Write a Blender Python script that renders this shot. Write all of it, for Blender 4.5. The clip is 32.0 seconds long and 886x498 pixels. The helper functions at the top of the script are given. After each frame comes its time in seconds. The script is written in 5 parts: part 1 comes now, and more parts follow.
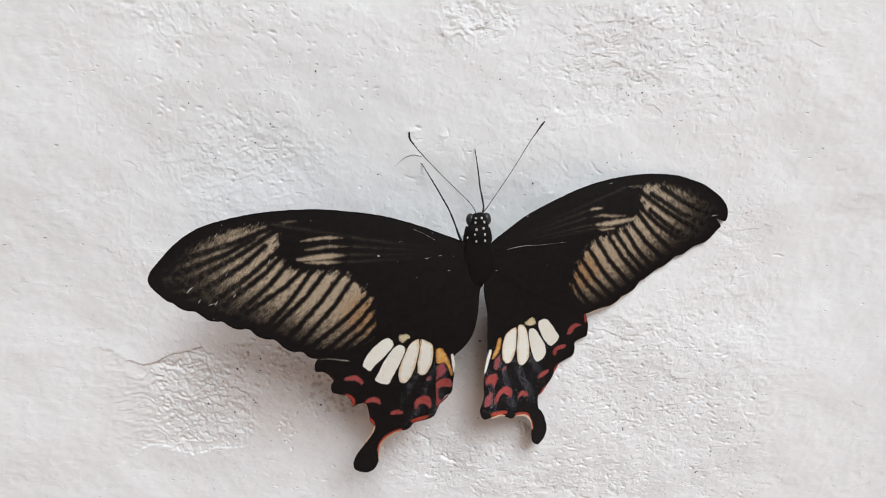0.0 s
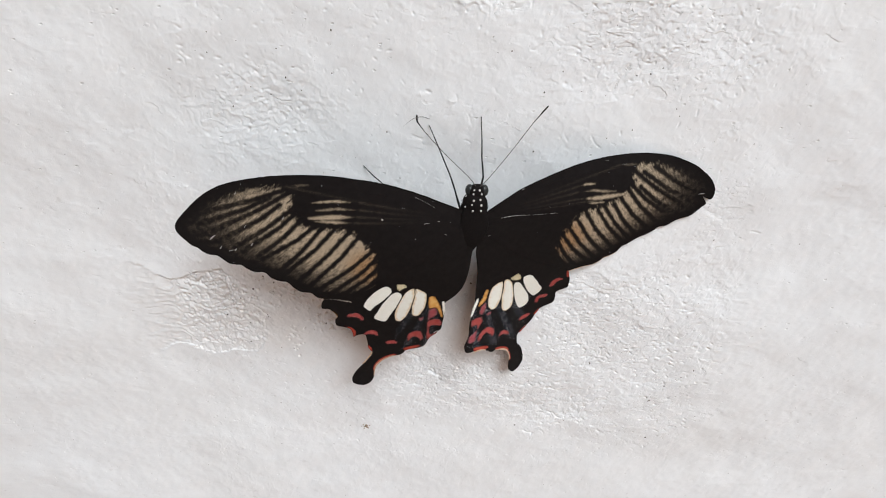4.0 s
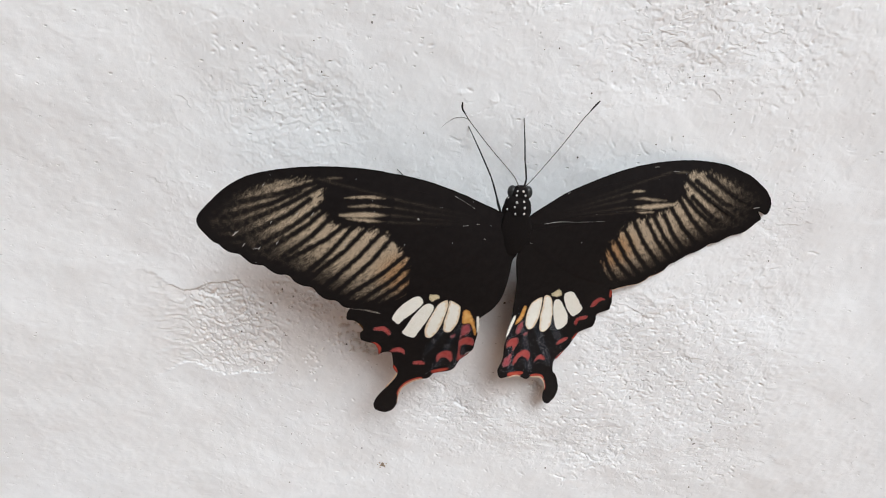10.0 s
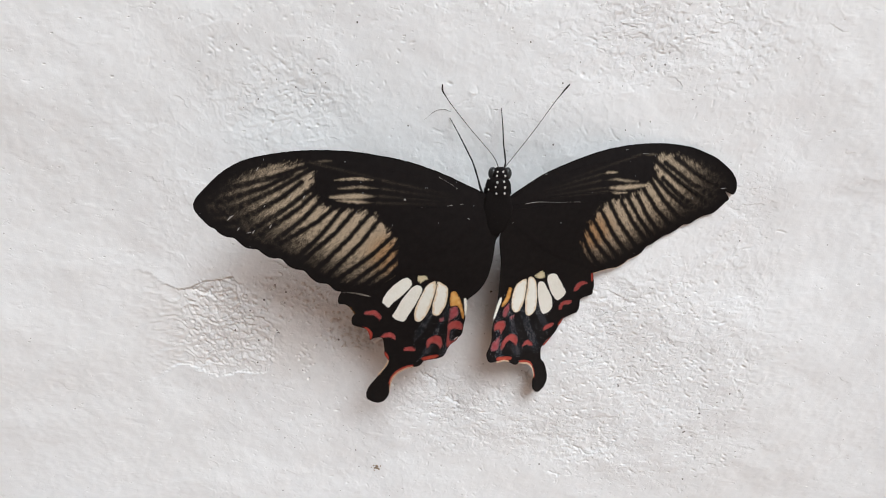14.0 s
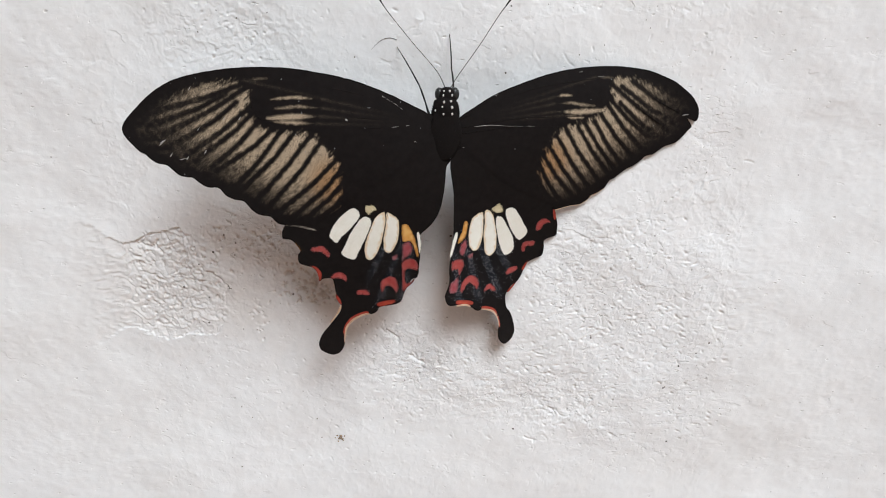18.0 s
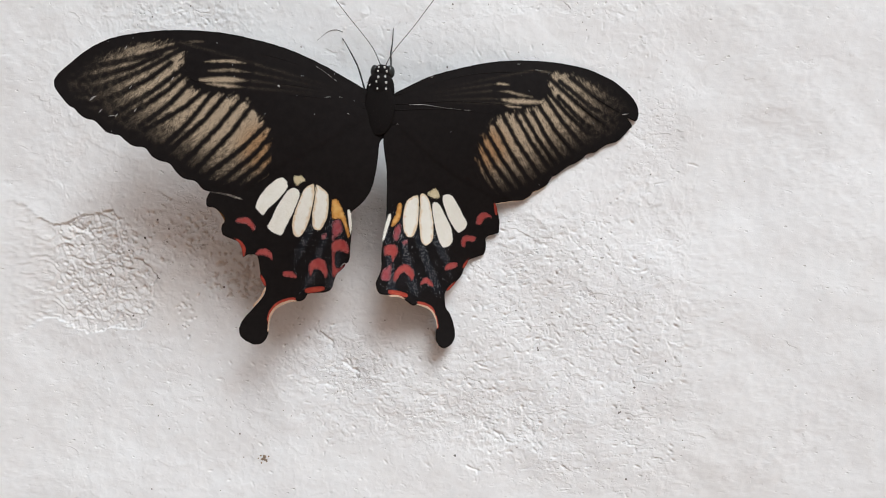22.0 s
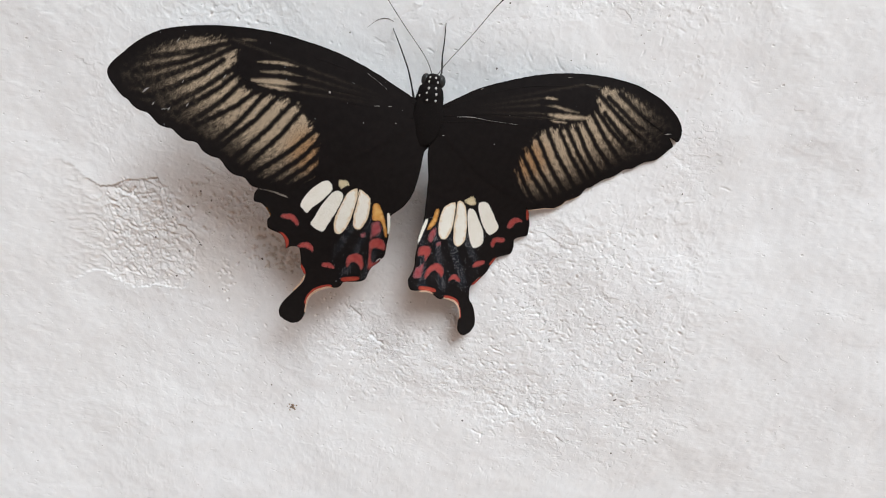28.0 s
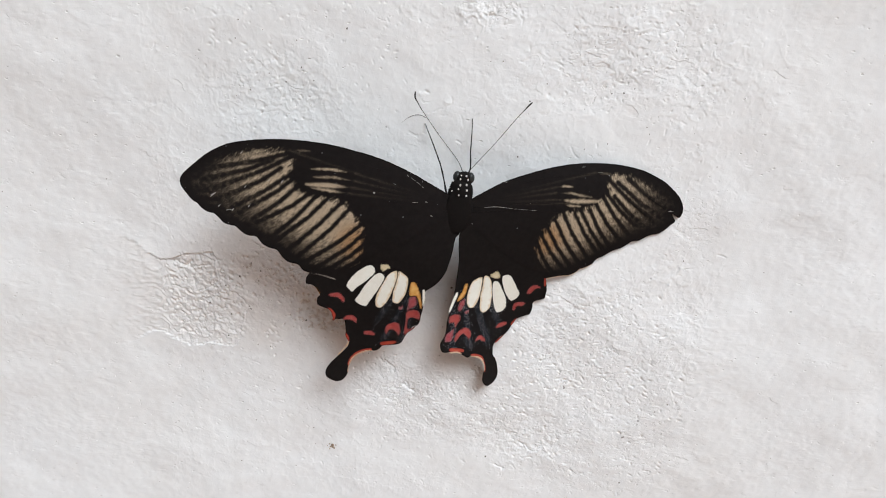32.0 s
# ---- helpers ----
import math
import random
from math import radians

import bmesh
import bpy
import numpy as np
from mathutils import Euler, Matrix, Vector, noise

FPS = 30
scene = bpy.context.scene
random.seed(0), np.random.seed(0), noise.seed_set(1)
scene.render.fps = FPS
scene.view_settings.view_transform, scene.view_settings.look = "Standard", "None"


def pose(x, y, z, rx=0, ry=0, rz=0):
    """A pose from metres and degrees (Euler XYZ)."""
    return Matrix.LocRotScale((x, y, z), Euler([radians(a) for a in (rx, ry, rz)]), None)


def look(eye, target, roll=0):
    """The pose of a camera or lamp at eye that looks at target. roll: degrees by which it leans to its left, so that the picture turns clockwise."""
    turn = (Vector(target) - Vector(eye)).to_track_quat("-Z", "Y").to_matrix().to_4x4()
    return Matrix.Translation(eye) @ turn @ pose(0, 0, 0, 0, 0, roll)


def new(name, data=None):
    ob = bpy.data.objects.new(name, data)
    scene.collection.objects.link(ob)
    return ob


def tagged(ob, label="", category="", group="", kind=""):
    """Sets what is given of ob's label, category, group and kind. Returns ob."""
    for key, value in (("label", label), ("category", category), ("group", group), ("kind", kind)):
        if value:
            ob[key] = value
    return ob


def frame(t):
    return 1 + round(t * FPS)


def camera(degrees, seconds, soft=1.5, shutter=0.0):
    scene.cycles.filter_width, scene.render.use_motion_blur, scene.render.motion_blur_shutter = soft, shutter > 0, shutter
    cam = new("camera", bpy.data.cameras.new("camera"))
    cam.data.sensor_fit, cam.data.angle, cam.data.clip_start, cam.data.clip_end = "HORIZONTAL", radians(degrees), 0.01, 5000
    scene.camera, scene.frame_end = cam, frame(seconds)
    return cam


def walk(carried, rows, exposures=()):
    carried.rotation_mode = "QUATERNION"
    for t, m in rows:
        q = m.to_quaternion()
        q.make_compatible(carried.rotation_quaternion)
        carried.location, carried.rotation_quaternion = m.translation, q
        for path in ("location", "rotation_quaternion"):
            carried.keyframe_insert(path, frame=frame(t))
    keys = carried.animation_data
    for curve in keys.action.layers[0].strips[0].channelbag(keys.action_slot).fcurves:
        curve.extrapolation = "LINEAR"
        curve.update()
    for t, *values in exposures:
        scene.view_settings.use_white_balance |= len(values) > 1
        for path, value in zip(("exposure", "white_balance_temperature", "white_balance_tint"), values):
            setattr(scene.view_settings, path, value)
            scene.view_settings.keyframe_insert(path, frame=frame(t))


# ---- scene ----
cam = camera(77.22, 32.0, soft=1.0)
PATH = [
    (0.0, (0.00507, -0.10233, 1.50005), (0.00884, 0.00164, 1.46433), -2.50),
    (0.5, (0.00402, -0.10431, 1.50425), (0.00753, -0.00193, 1.46419), -2.12),
    (0.8, (0.005320, -0.104920, 1.509480), (0.007220, -0.004070, 1.465710), -1.5100),
    (1.0, (0.00648, -0.10587, 1.51389), (0.00863, -0.00563, 1.46866), -1.14),
    (1.5, (0.00429, -0.10697, 1.52112), (0.00892, -0.00790, 1.47354), 0.32),
    (2.0, (0.00394, -0.10817, 1.52546), (0.00781, -0.00967, 1.47666), 0.46),
    (2.2, (0.003710, -0.108260, 1.525230), (0.007500, -0.010130, 1.475740), 0.3900),
    (2.5, (0.00450, -0.10984, 1.52446), (0.00881, -0.01354, 1.47147), 0.91),
    (2.8, (0.005800, -0.107410, 1.523060), (0.008510, -0.012750, 1.467170), 1.1800),
    (3.0, (0.00694, -0.10532, 1.52171), (0.00849, -0.01180, 1.46382), 1.38),
    (3.5, (0.00705, -0.10349, 1.52061), (0.00852, -0.01030, 1.46217), 1.65),
    (5.5, (0.00779, -0.09936, 1.51666), (0.00840, -0.01014, 1.45232), 2.92),
    (6.0, (0.00500, -0.09510, 1.51729), (0.00429, -0.00608, 1.45267), 3.15),
    (6.2, (0.003520, -0.094570, 1.518930), (0.003300, -0.005510, 1.454390), 3.9800),
    (6.5, (0.00167, -0.09448, 1.52265), (0.00254, -0.00479, 1.45897), 5.39),
    (6.8, (0.000070, -0.096830, 1.521790), (0.001270, -0.005190, 1.460990), 5.3000),
    (7.0, (-0.00121, -0.09750, 1.52055), (-0.00060, -0.00531, 1.46054), 4.86),
    (7.5, (-0.00223, -0.09940, 1.51808), (-0.00202, -0.00522, 1.46124), 4.10),
    (8.0, (0.00004, -0.10185, 1.51761), (0.00133, -0.00663, 1.46256), 4.29),
    (8.5, (0.00081, -0.10213, 1.51686), (0.00270, -0.00550, 1.46433), 4.38),
    (9.0, (0.00156, -0.09918, 1.51304), (0.00209, -0.00049, 1.46448), 3.60),
    (9.2, (0.001420, -0.099730, 1.511850), (0.001960, -0.000710, 1.463970), 3.4500),
    (9.5, (0.00099, -0.10025, 1.51006), (0.00158, -0.00141, 1.46178), 3.26),
    (10.0, (0.00203, -0.10130, 1.50716), (0.00191, -0.00295, 1.45790), 2.79),
    (10.5, (0.00214, -0.10291, 1.50786), (0.00308, -0.00451, 1.45870), 2.99),
    (11.0, (0.00207, -0.10405, 1.50756), (0.00366, -0.00524, 1.45926), 3.20),
    (11.5, (0.00171, -0.10435, 1.50588), (0.00297, -0.00521, 1.45822), 2.85),
    (12.0, (0.00164, -0.10530, 1.50389), (0.00319, -0.00551, 1.45762), 2.79),
    (12.5, (0.00199, -0.10598, 1.50198), (0.00350, -0.00589, 1.45636), 2.52),
    (13.0, (0.00198, -0.10642, 1.50073), (0.00335, -0.00611, 1.45562), 2.20),
    (13.5, (0.00189, -0.10778, 1.49969), (0.00336, -0.00635, 1.45715), 1.92),
    (14.0, (0.00315, -0.11051, 1.49813), (0.00463, -0.00830, 1.45749), 1.35),
    (14.5, (0.00382, -0.11294, 1.49673), (0.00610, -0.01044, 1.45688), 1.34),
    (16.5, (0.00455, -0.11629, 1.49263), (0.00611, -0.01224, 1.45698), 0.10),
    (17.0, (0.00404, -0.11635, 1.49089), (0.00537, -0.01220, 1.45553), -0.40),
    (17.5, (0.00482, -0.11585, 1.48724), (0.00592, -0.01151, 1.45244), -0.77),
    (17.8, (0.008600, -0.112720, 1.481510), (0.009080, -0.008260, 1.447050), -1.2300),
    (18.0, (0.01226, -0.11200, 1.47872), (0.01385, -0.00765, 1.44396), -0.34),
    (18.2, (0.012370, -0.113770, 1.478400), (0.016640, -0.008850, 1.445690), 0.1700),
    (18.5, (0.01156, -0.11060, 1.47708), (0.01517, -0.00537, 1.44524), 0.62),
    (18.8, (0.010920, -0.109440, 1.473100), (0.012350, -0.003650, 1.443160), 0.1000),
    (19.0, (0.01069, -0.10962, 1.47114), (0.01049, -0.00310, 1.44370), -0.22),
    (19.2, (0.010630, -0.109530, 1.469640), (0.008770, -0.002330, 1.445340), -0.6500),
    (19.5, (0.01140, -0.11263, 1.46876), (0.00972, -0.00454, 1.44842), -0.70),
    (19.8, (0.010050, -0.111140, 1.465790), (0.009060, -0.002290, 1.450450), -1.0000),
    (20.0, (0.00883, -0.10944, 1.46330), (0.00794, -0.00011, 1.45114), -1.47),
    (20.2, (0.010020, -0.109890, 1.462940), (0.007450, -0.000620, 1.450530), -1.2300),
    (20.5, (0.01282, -0.11353, 1.46421), (0.01049, -0.00412, 1.45311), -0.35),
    (20.8, (0.015410, -0.115570, 1.465410), (0.015510, -0.006100, 1.454760), 1.2200),
    (21.0, (0.01759, -0.11488, 1.46565), (0.01859, -0.00561, 1.45299), 1.82),
    (21.2, (0.020700, -0.111530, 1.463330), (0.020530, -0.002360, 1.449900), 1.7700),
    (21.5, (0.02482, -0.11262, 1.45955), (0.02400, -0.00333, 1.44714), 1.62),
    (21.8, (0.025620, -0.114640, 1.456720), (0.027460, -0.005480, 1.443280), 1.6400),
    (22.0, (0.02563, -0.11347, 1.45500), (0.02646, -0.00432, 1.44135), 1.78),
    (22.2, (0.024750, -0.109660, 1.452580), (0.023780, -0.000530, 1.438960), 1.7000),
    (22.5, (0.02451, -0.10637, 1.44893), (0.02169, 0.00267, 1.43478), 1.66),
    (22.8, (0.024410, -0.104940, 1.448070), (0.020190, 0.003980, 1.433350), 1.7500),
    (23.0, (0.02443, -0.10408, 1.44703), (0.02019, 0.00477, 1.43176), 1.88),
    (23.5, (0.02278, -0.10274, 1.45181), (0.01816, 0.00581, 1.43463), 2.85),
    (24.0, (0.02008, -0.09985, 1.45628), (0.01461, 0.00845, 1.43785), 3.40),
    (24.5, (0.01970, -0.10044, 1.45958), (0.01461, 0.00764, 1.43976), 4.42),
    (25.0, (0.01890, -0.10482, 1.46217), (0.01577, 0.00298, 1.44047), 5.37),
    (25.5, (0.01787, -0.10649, 1.46410), (0.01616, 0.00102, 1.44088), 5.78),
    (27.5, (0.01801, -0.11201, 1.47374), (0.01953, -0.00704, 1.44089), 6.55),
    (28.0, (0.01831, -0.11366, 1.47790), (0.02023, -0.00963, 1.44220), 7.45),
    (28.5, (0.01843, -0.11351, 1.48226), (0.01993, -0.00976, 1.44574), 7.87),
    (29.0, (0.01763, -0.11169, 1.48300), (0.01917, -0.00795, 1.44644), 7.87),
    (29.5, (0.01801, -0.11234, 1.48250), (0.01947, -0.00857, 1.44605), 7.75),
    (30.0, (0.01589, -0.11264, 1.48730), (0.01736, -0.00953, 1.44901), 7.70),
    (30.5, (0.01235, -0.11417, 1.48931), (0.01338, -0.01108, 1.45096), 6.97),
    (31.0, (0.01083, -0.11792, 1.49417), (0.01209, -0.01477, 1.45597), 6.73),
    (31.5, (0.01115, -0.11986, 1.49681), (0.01215, -0.01652, 1.45912), 6.57),
    (32.0, (0.00958, -0.12021, 1.49898), (0.01208, -0.01726, 1.46030), 6.79),
]
walk(cam, [(t, look(eye, target, roll)) for t, eye, target, roll in PATH])

# ---- light ----
SUN_TO = Vector((0.45, -1.0, 1.45)).normalized()
world = bpy.data.worlds.new("sky")
scene.world = world
world.use_nodes = True
wn = world.node_tree
sky = wn.nodes.new("ShaderNodeTexSky")
sky.sky_type, sky.sun_disc = "NISHITA", False
sky.sun_elevation = math.asin(SUN_TO.z)
sky.sun_rotation = math.atan2(SUN_TO.x, SUN_TO.y)
sky.air_density, sky.dust_density, sky.ozone_density = 1.0, 5.0, 0.6
wn.links.new(sky.outputs[0], wn.nodes["Background"].inputs[0])
wn.nodes["Background"].inputs[1].default_value = 0.073
sun = new("sun", bpy.data.lights.new("sun", "SUN"))
sun.data.energy, sun.data.angle, sun.data.color = 3.30, radians(29), (0.785, 0.905, 0.99)
sun.matrix_world = look((0, 0, 0), tuple(-SUN_TO))
scene.view_settings.exposure = 0.0

from mathutils import geometry

# ---- materials ----
def material(name, rough=0.8):
    m = bpy.data.materials.new(name)
    m.use_nodes = True
    b = m.node_tree.nodes["Principled BSDF"]
    b.inputs["Roughness"].default_value = rough
    b.inputs["Specular IOR Level"].default_value = 0.25
    return m, m.node_tree, b


def node(tree, kind, **values):
    n = tree.nodes.new(kind)
    for key, value in values.items():
        n.inputs[key.replace("_", " ")].default_value = value
    return n


def coords(tree, scale=1.0):
    """Object-space coordinates in millimetres times scale."""
    tc = tree.nodes.new("ShaderNodeTexCoord")
    mp = tree.nodes.new("ShaderNodeMapping")
    mp.inputs["Scale"].default_value = (1000 * scale,) * 3
    tree.links.new(tc.outputs["Object"], mp.inputs["Vector"])
    return mp.outputs["Vector"]


def noise_at(tree, vector, scale, detail=4.0, rough=0.6):
    n = node(tree, "ShaderNodeTexNoise", Scale=scale, Detail=detail, Roughness=rough)
    tree.links.new(vector, n.inputs["Vector"])
    return n.outputs["Fac"]


def ramp(tree, source, stops):
    n = tree.nodes.new("ShaderNodeValToRGB")
    while len(n.color_ramp.elements) < len(stops):
        n.color_ramp.elements.new(0.5)
    for e, (place, colour) in zip(n.color_ramp.elements, stops):
        e.position, e.color = place, (*colour, 1) if len(colour) == 3 else colour
    tree.links.new(source, n.inputs["Fac"])
    return n.outputs["Color"]


def blend(tree, fac, a, b, kind="MIX"):
    n = tree.nodes.new("ShaderNodeMix")
    n.data_type, n.blend_type = "RGBA", kind
    for value, socket in ((fac, n.inputs["Factor"]), (a, n.inputs["A"]), (b, n.inputs["B"])):
        if isinstance(value, bpy.types.NodeSocket):
            tree.links.new(value, socket)
        else:
            socket.default_value = value if not isinstance(value, tuple) else (*value, 1)
    # the colour sockets of this node share their names with the float ones
    for value, index in ((a, 6), (b, 7)):
        if isinstance(value, bpy.types.NodeSocket):
            tree.links.new(value, n.inputs[index])
        else:
            n.inputs[index].default_value = (*value, 1)
    return n.outputs[2]


def maths(tree, kind, a, b=0.0, c=0.0):
    n = tree.nodes.new("ShaderNodeMath")
    n.operation = kind
    for i, value in enumerate((a, b, c)):
        if isinstance(value, bpy.types.NodeSocket):
            tree.links.new(value, n.inputs[i])
        else:
            n.inputs[i].default_value = value
    return n.outputs[0]


def step_between(tree, value, low, high):
    n = tree.nodes.new("ShaderNodeMapRange")
    n.interpolation_type = "SMOOTHSTEP"
    n.inputs["From Min"].default_value, n.inputs["From Max"].default_value = low, high
    tree.links.new(value, n.inputs["Value"])
    return n.outputs["Result"]


def bump(tree, shader, height, strength, metres):
    n = node(tree, "ShaderNodeBump", Strength=strength, Distance=metres)
    tree.links.new(height, n.inputs["Height"])
    tree.links.new(n.outputs["Normal"], shader.inputs["Normal"])


def plaster_material():
    m, t, b = material("white_plaster", 0.85)
    v = coords(t)
    broad = noise_at(t, v, 0.018, 3)
    mid = noise_at(t, v, 0.12, 5)
    fine = noise_at(t, v, 1.1, 6, 0.65)
    tone = ramp(t, broad, [(0.35, (0.785, 0.780, 0.775)), (0.65, (0.80, 0.802, 0.805))])
    dirt = ramp(t, mid, [(0.30, (0.90, 0.885, 0.875)), (0.55, (1, 1, 1))])
    colour = blend(t, 0.40, tone, dirt, "MULTIPLY")
    grain = ramp(t, fine, [(0.3, (0.88, 0.875, 0.87)), (0.5, (1, 1, 1))])
    colour = blend(t, 0.30, colour, grain, "MULTIPLY")
    smudge = step_between(t, noise_at(t, v, 0.42, 4, 0.6), 0.60, 0.72)
    smudge = maths(t, "MULTIPLY", smudge, step_between(t, noise_at(t, v, 0.035, 2), 0.46, 0.60))
    colour = blend(t, maths(t, "MULTIPLY", smudge, 0.40), colour, (0.56, 0.545, 0.53))
    specks = node(t, "ShaderNodeTexVoronoi", Scale=0.33, Randomness=1.0)
    t.links.new(v, specks.inputs["Vector"])
    spot = step_between(t, maths(t, "ADD", specks.outputs["Distance"], maths(t, "MULTIPLY", fine, 0.06)), 0.10, 0.06)
    pick = node(t, "ShaderNodeSeparateColor")
    t.links.new(specks.outputs["Color"], pick.inputs[0])
    spot = maths(t, "MULTIPLY", spot, maths(t, "GREATER_THAN", pick.outputs[0], 0.86))
    colour = blend(t, maths(t, "MULTIPLY", spot, 0.75), colour, (0.20, 0.17, 0.15))
    t.links.new(colour, b.inputs["Base Color"])
    # fine relief: thin brushed coats that end in short torn edges and cracks, and grit
    worn = t.nodes.new("ShaderNodeAttribute")
    worn.attribute_name = "wear"
    wear = worn.outputs["Fac"]
    turned = t.nodes.new("ShaderNodeMapping")
    turned.inputs["Rotation"].default_value = (0, radians(-35), 0)
    turned.inputs["Scale"].default_value = (0.60, 1.0, 1.10)
    t.links.new(v, turned.inputs["Vector"])
    along = turned.outputs["Vector"]
    place = node(t, "ShaderNodeSeparateXYZ")
    t.links.new(v, place.inputs[0])
    rise = maths(t, "ADD", maths(t, "MULTIPLY", place.outputs[0], 0.45), maths(t, "MULTIPLY", place.outputs[2], 0.9))
    torn = None
    for scale, slope, share, tall in ((0.24, 0.17, 0.59, 0.42), (0.50, 0.34, 0.60, 0.28), (1.1, 0.72, 0.62, 0.12)):
        level = maths(t, "ADD", maths(t, "MULTIPLY", noise_at(t, along, scale, 3, 0.55), 3.2), maths(t, "MULTIPLY", rise, slope))
        tooth = maths(t, "FRACT", level)
        lip = maths(t, "SUBTRACT", step_between(t, tooth, 0.80, 0.96), tooth)
        here = maths(t, "ADD", noise_at(t, along, scale * 0.9, 2, 0.5), maths(t, "MULTIPLY", wear, 0.26))
        here = step_between(t, here, share + 0.06, share + 0.20)
        coat = maths(t, "MULTIPLY", maths(t, "MULTIPLY", lip, here), tall)
        torn = coat if torn is None else maths(t, "ADD", torn, coat)
    crack = None
    for scale, wide, share in ((0.42, 0.034, 0.67), (0.85, 0.055, 0.68)):
        bare = maths(t, "ABSOLUTE", maths(t, "SUBTRACT", noise_at(t, along, scale, 3, 0.6), 0.5))
        line = step_between(t, bare, wide, 0.25 * wide)
        here = maths(t, "ADD", noise_at(t, v, scale * 1.15, 2, 0.5), maths(t, "MULTIPLY", wear, 0.20))
        line = maths(t, "MULTIPLY", line, step_between(t, here, share + 0.10, share + 0.16))
        crack = line if crack is None else maths(t, "MAXIMUM", crack, line)
    pits = node(t, "ShaderNodeTexVoronoi", Scale=0.95, Randomness=1.0)
    t.links.new(along, pits.inputs["Vector"])
    chosen = node(t, "ShaderNodeSeparateColor")
    t.links.new(pits.outputs["Color"], chosen.inputs[0])
    ragged = maths(t, "ADD", pits.outputs["Distance"], maths(t, "MULTIPLY", maths(t, "SUBTRACT", fine, 0.5), 0.5))
    many = maths(t, "ADD", maths(t, "MULTIPLY", wear, 0.10), 0.035)
    pit = maths(t, "MULTIPLY", step_between(t, ragged, 0.26, 0.05), maths(t, "LESS_THAN", chosen.outputs[0], many))
    crack = maths(t, "MAXIMUM", crack, pit)
    grit = noise_at(t, v, 3.0, 4, 0.65)
    height = maths(t, "ADD", maths(t, "MULTIPLY", grit, maths(t, "ADD", maths(t, "MULTIPLY", wear, 0.11), 0.05)), torn)
    height = maths(t, "SUBTRACT", height, maths(t, "MULTIPLY", crack, 0.45))
    bump(t, b, height, 1.0, 0.00020)
    # grey tint that paints shade into the cracks and pits
    colour = blend(t, maths(t, "MULTIPLY", crack, 0.32), colour, (0.42, 0.39, 0.36))
    # brown tint where the paint has come off, with soft shade painted in
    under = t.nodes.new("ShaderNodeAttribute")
    under.attribute_name = "undercoat_shade"
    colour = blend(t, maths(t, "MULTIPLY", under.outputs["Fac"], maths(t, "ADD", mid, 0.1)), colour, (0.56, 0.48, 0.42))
    t.links.new(colour, b.inputs["Base Color"])
    return m


def wing_material():
    """Black scales; the attribute holds the pale window, its warmth, and the dusting of pale scales with painted sheen.
    """
    m, t, b = material("wing_scales", 0.8)
    b.inputs["Specular IOR Level"].default_value = 0.08
    v = coords(t)
    a = t.nodes.new("ShaderNodeAttribute")
    a.attribute_name = "scales"
    split = node(t, "ShaderNodeSeparateColor")
    t.links.new(a.outputs["Color"], split.inputs[0])
    grain = noise_at(t, v, 5.5, 3, 0.7)
    coarse = noise_at(t, v, 0.9, 4)
    window = maths(t, "ADD", split.outputs[0], maths(t, "MULTIPLY", maths(t, "SUBTRACT", grain, 0.5), maths(t, "MULTIPLY", maths(t, "POWER", maths(t, "MAXIMUM", split.outputs[0], 0.0), 0.5), 0.75)))
    window = step_between(t, window, 0.0, 0.92)
    black = ramp(t, coarse, [(0.3, (0.0068, 0.0054, 0.0051)), (0.75, (0.0106, 0.0085, 0.0081))])
    pale = blend(t, split.outputs[1], (0.41, 0.322, 0.226), (0.345, 0.205, 0.105))
    pale = blend(t, 0.6, pale, ramp(t, grain, [(0.34, (0.20, 0.18, 0.17)), (0.50, (0.80, 0.80, 0.80)), (0.66, (1.5, 1.5, 1.5))]), "MULTIPLY")
    colour = blend(t, window, black, pale)
    # navy tint paints a bluish sheen over the dusted zone
    colour = blend(t, maths(t, "MINIMUM", maths(t, "MULTIPLY", split.outputs[2], 1.6), 0.8), colour, (0.0085, 0.0105, 0.0150))
    dust_sheen = node(t, "ShaderNodeTexVoronoi", Scale=6.5, Randomness=1.0)
    drawn = t.nodes.new("ShaderNodeMapping")
    drawn.inputs["Scale"].default_value = (1.0, 1.0, 0.45)
    t.links.new(v, drawn.inputs["Vector"])
    t.links.new(drawn.outputs["Vector"], dust_sheen.inputs["Vector"])
    chance = node(t, "ShaderNodeSeparateColor")
    t.links.new(dust_sheen.outputs["Color"], chance.inputs[0])
    dot = maths(t, "LESS_THAN", dust_sheen.outputs["Distance"], 0.34)
    dot = maths(t, "MULTIPLY", dot, maths(t, "LESS_THAN", chance.outputs[0], split.outputs[2]))
    colour = blend(t, maths(t, "MULTIPLY", dot, 0.9), colour, (0.31, 0.315, 0.33))
    t.links.new(colour, b.inputs["Base Color"])
    bump(t, b, grain, 0.35, 0.00006)
    return m


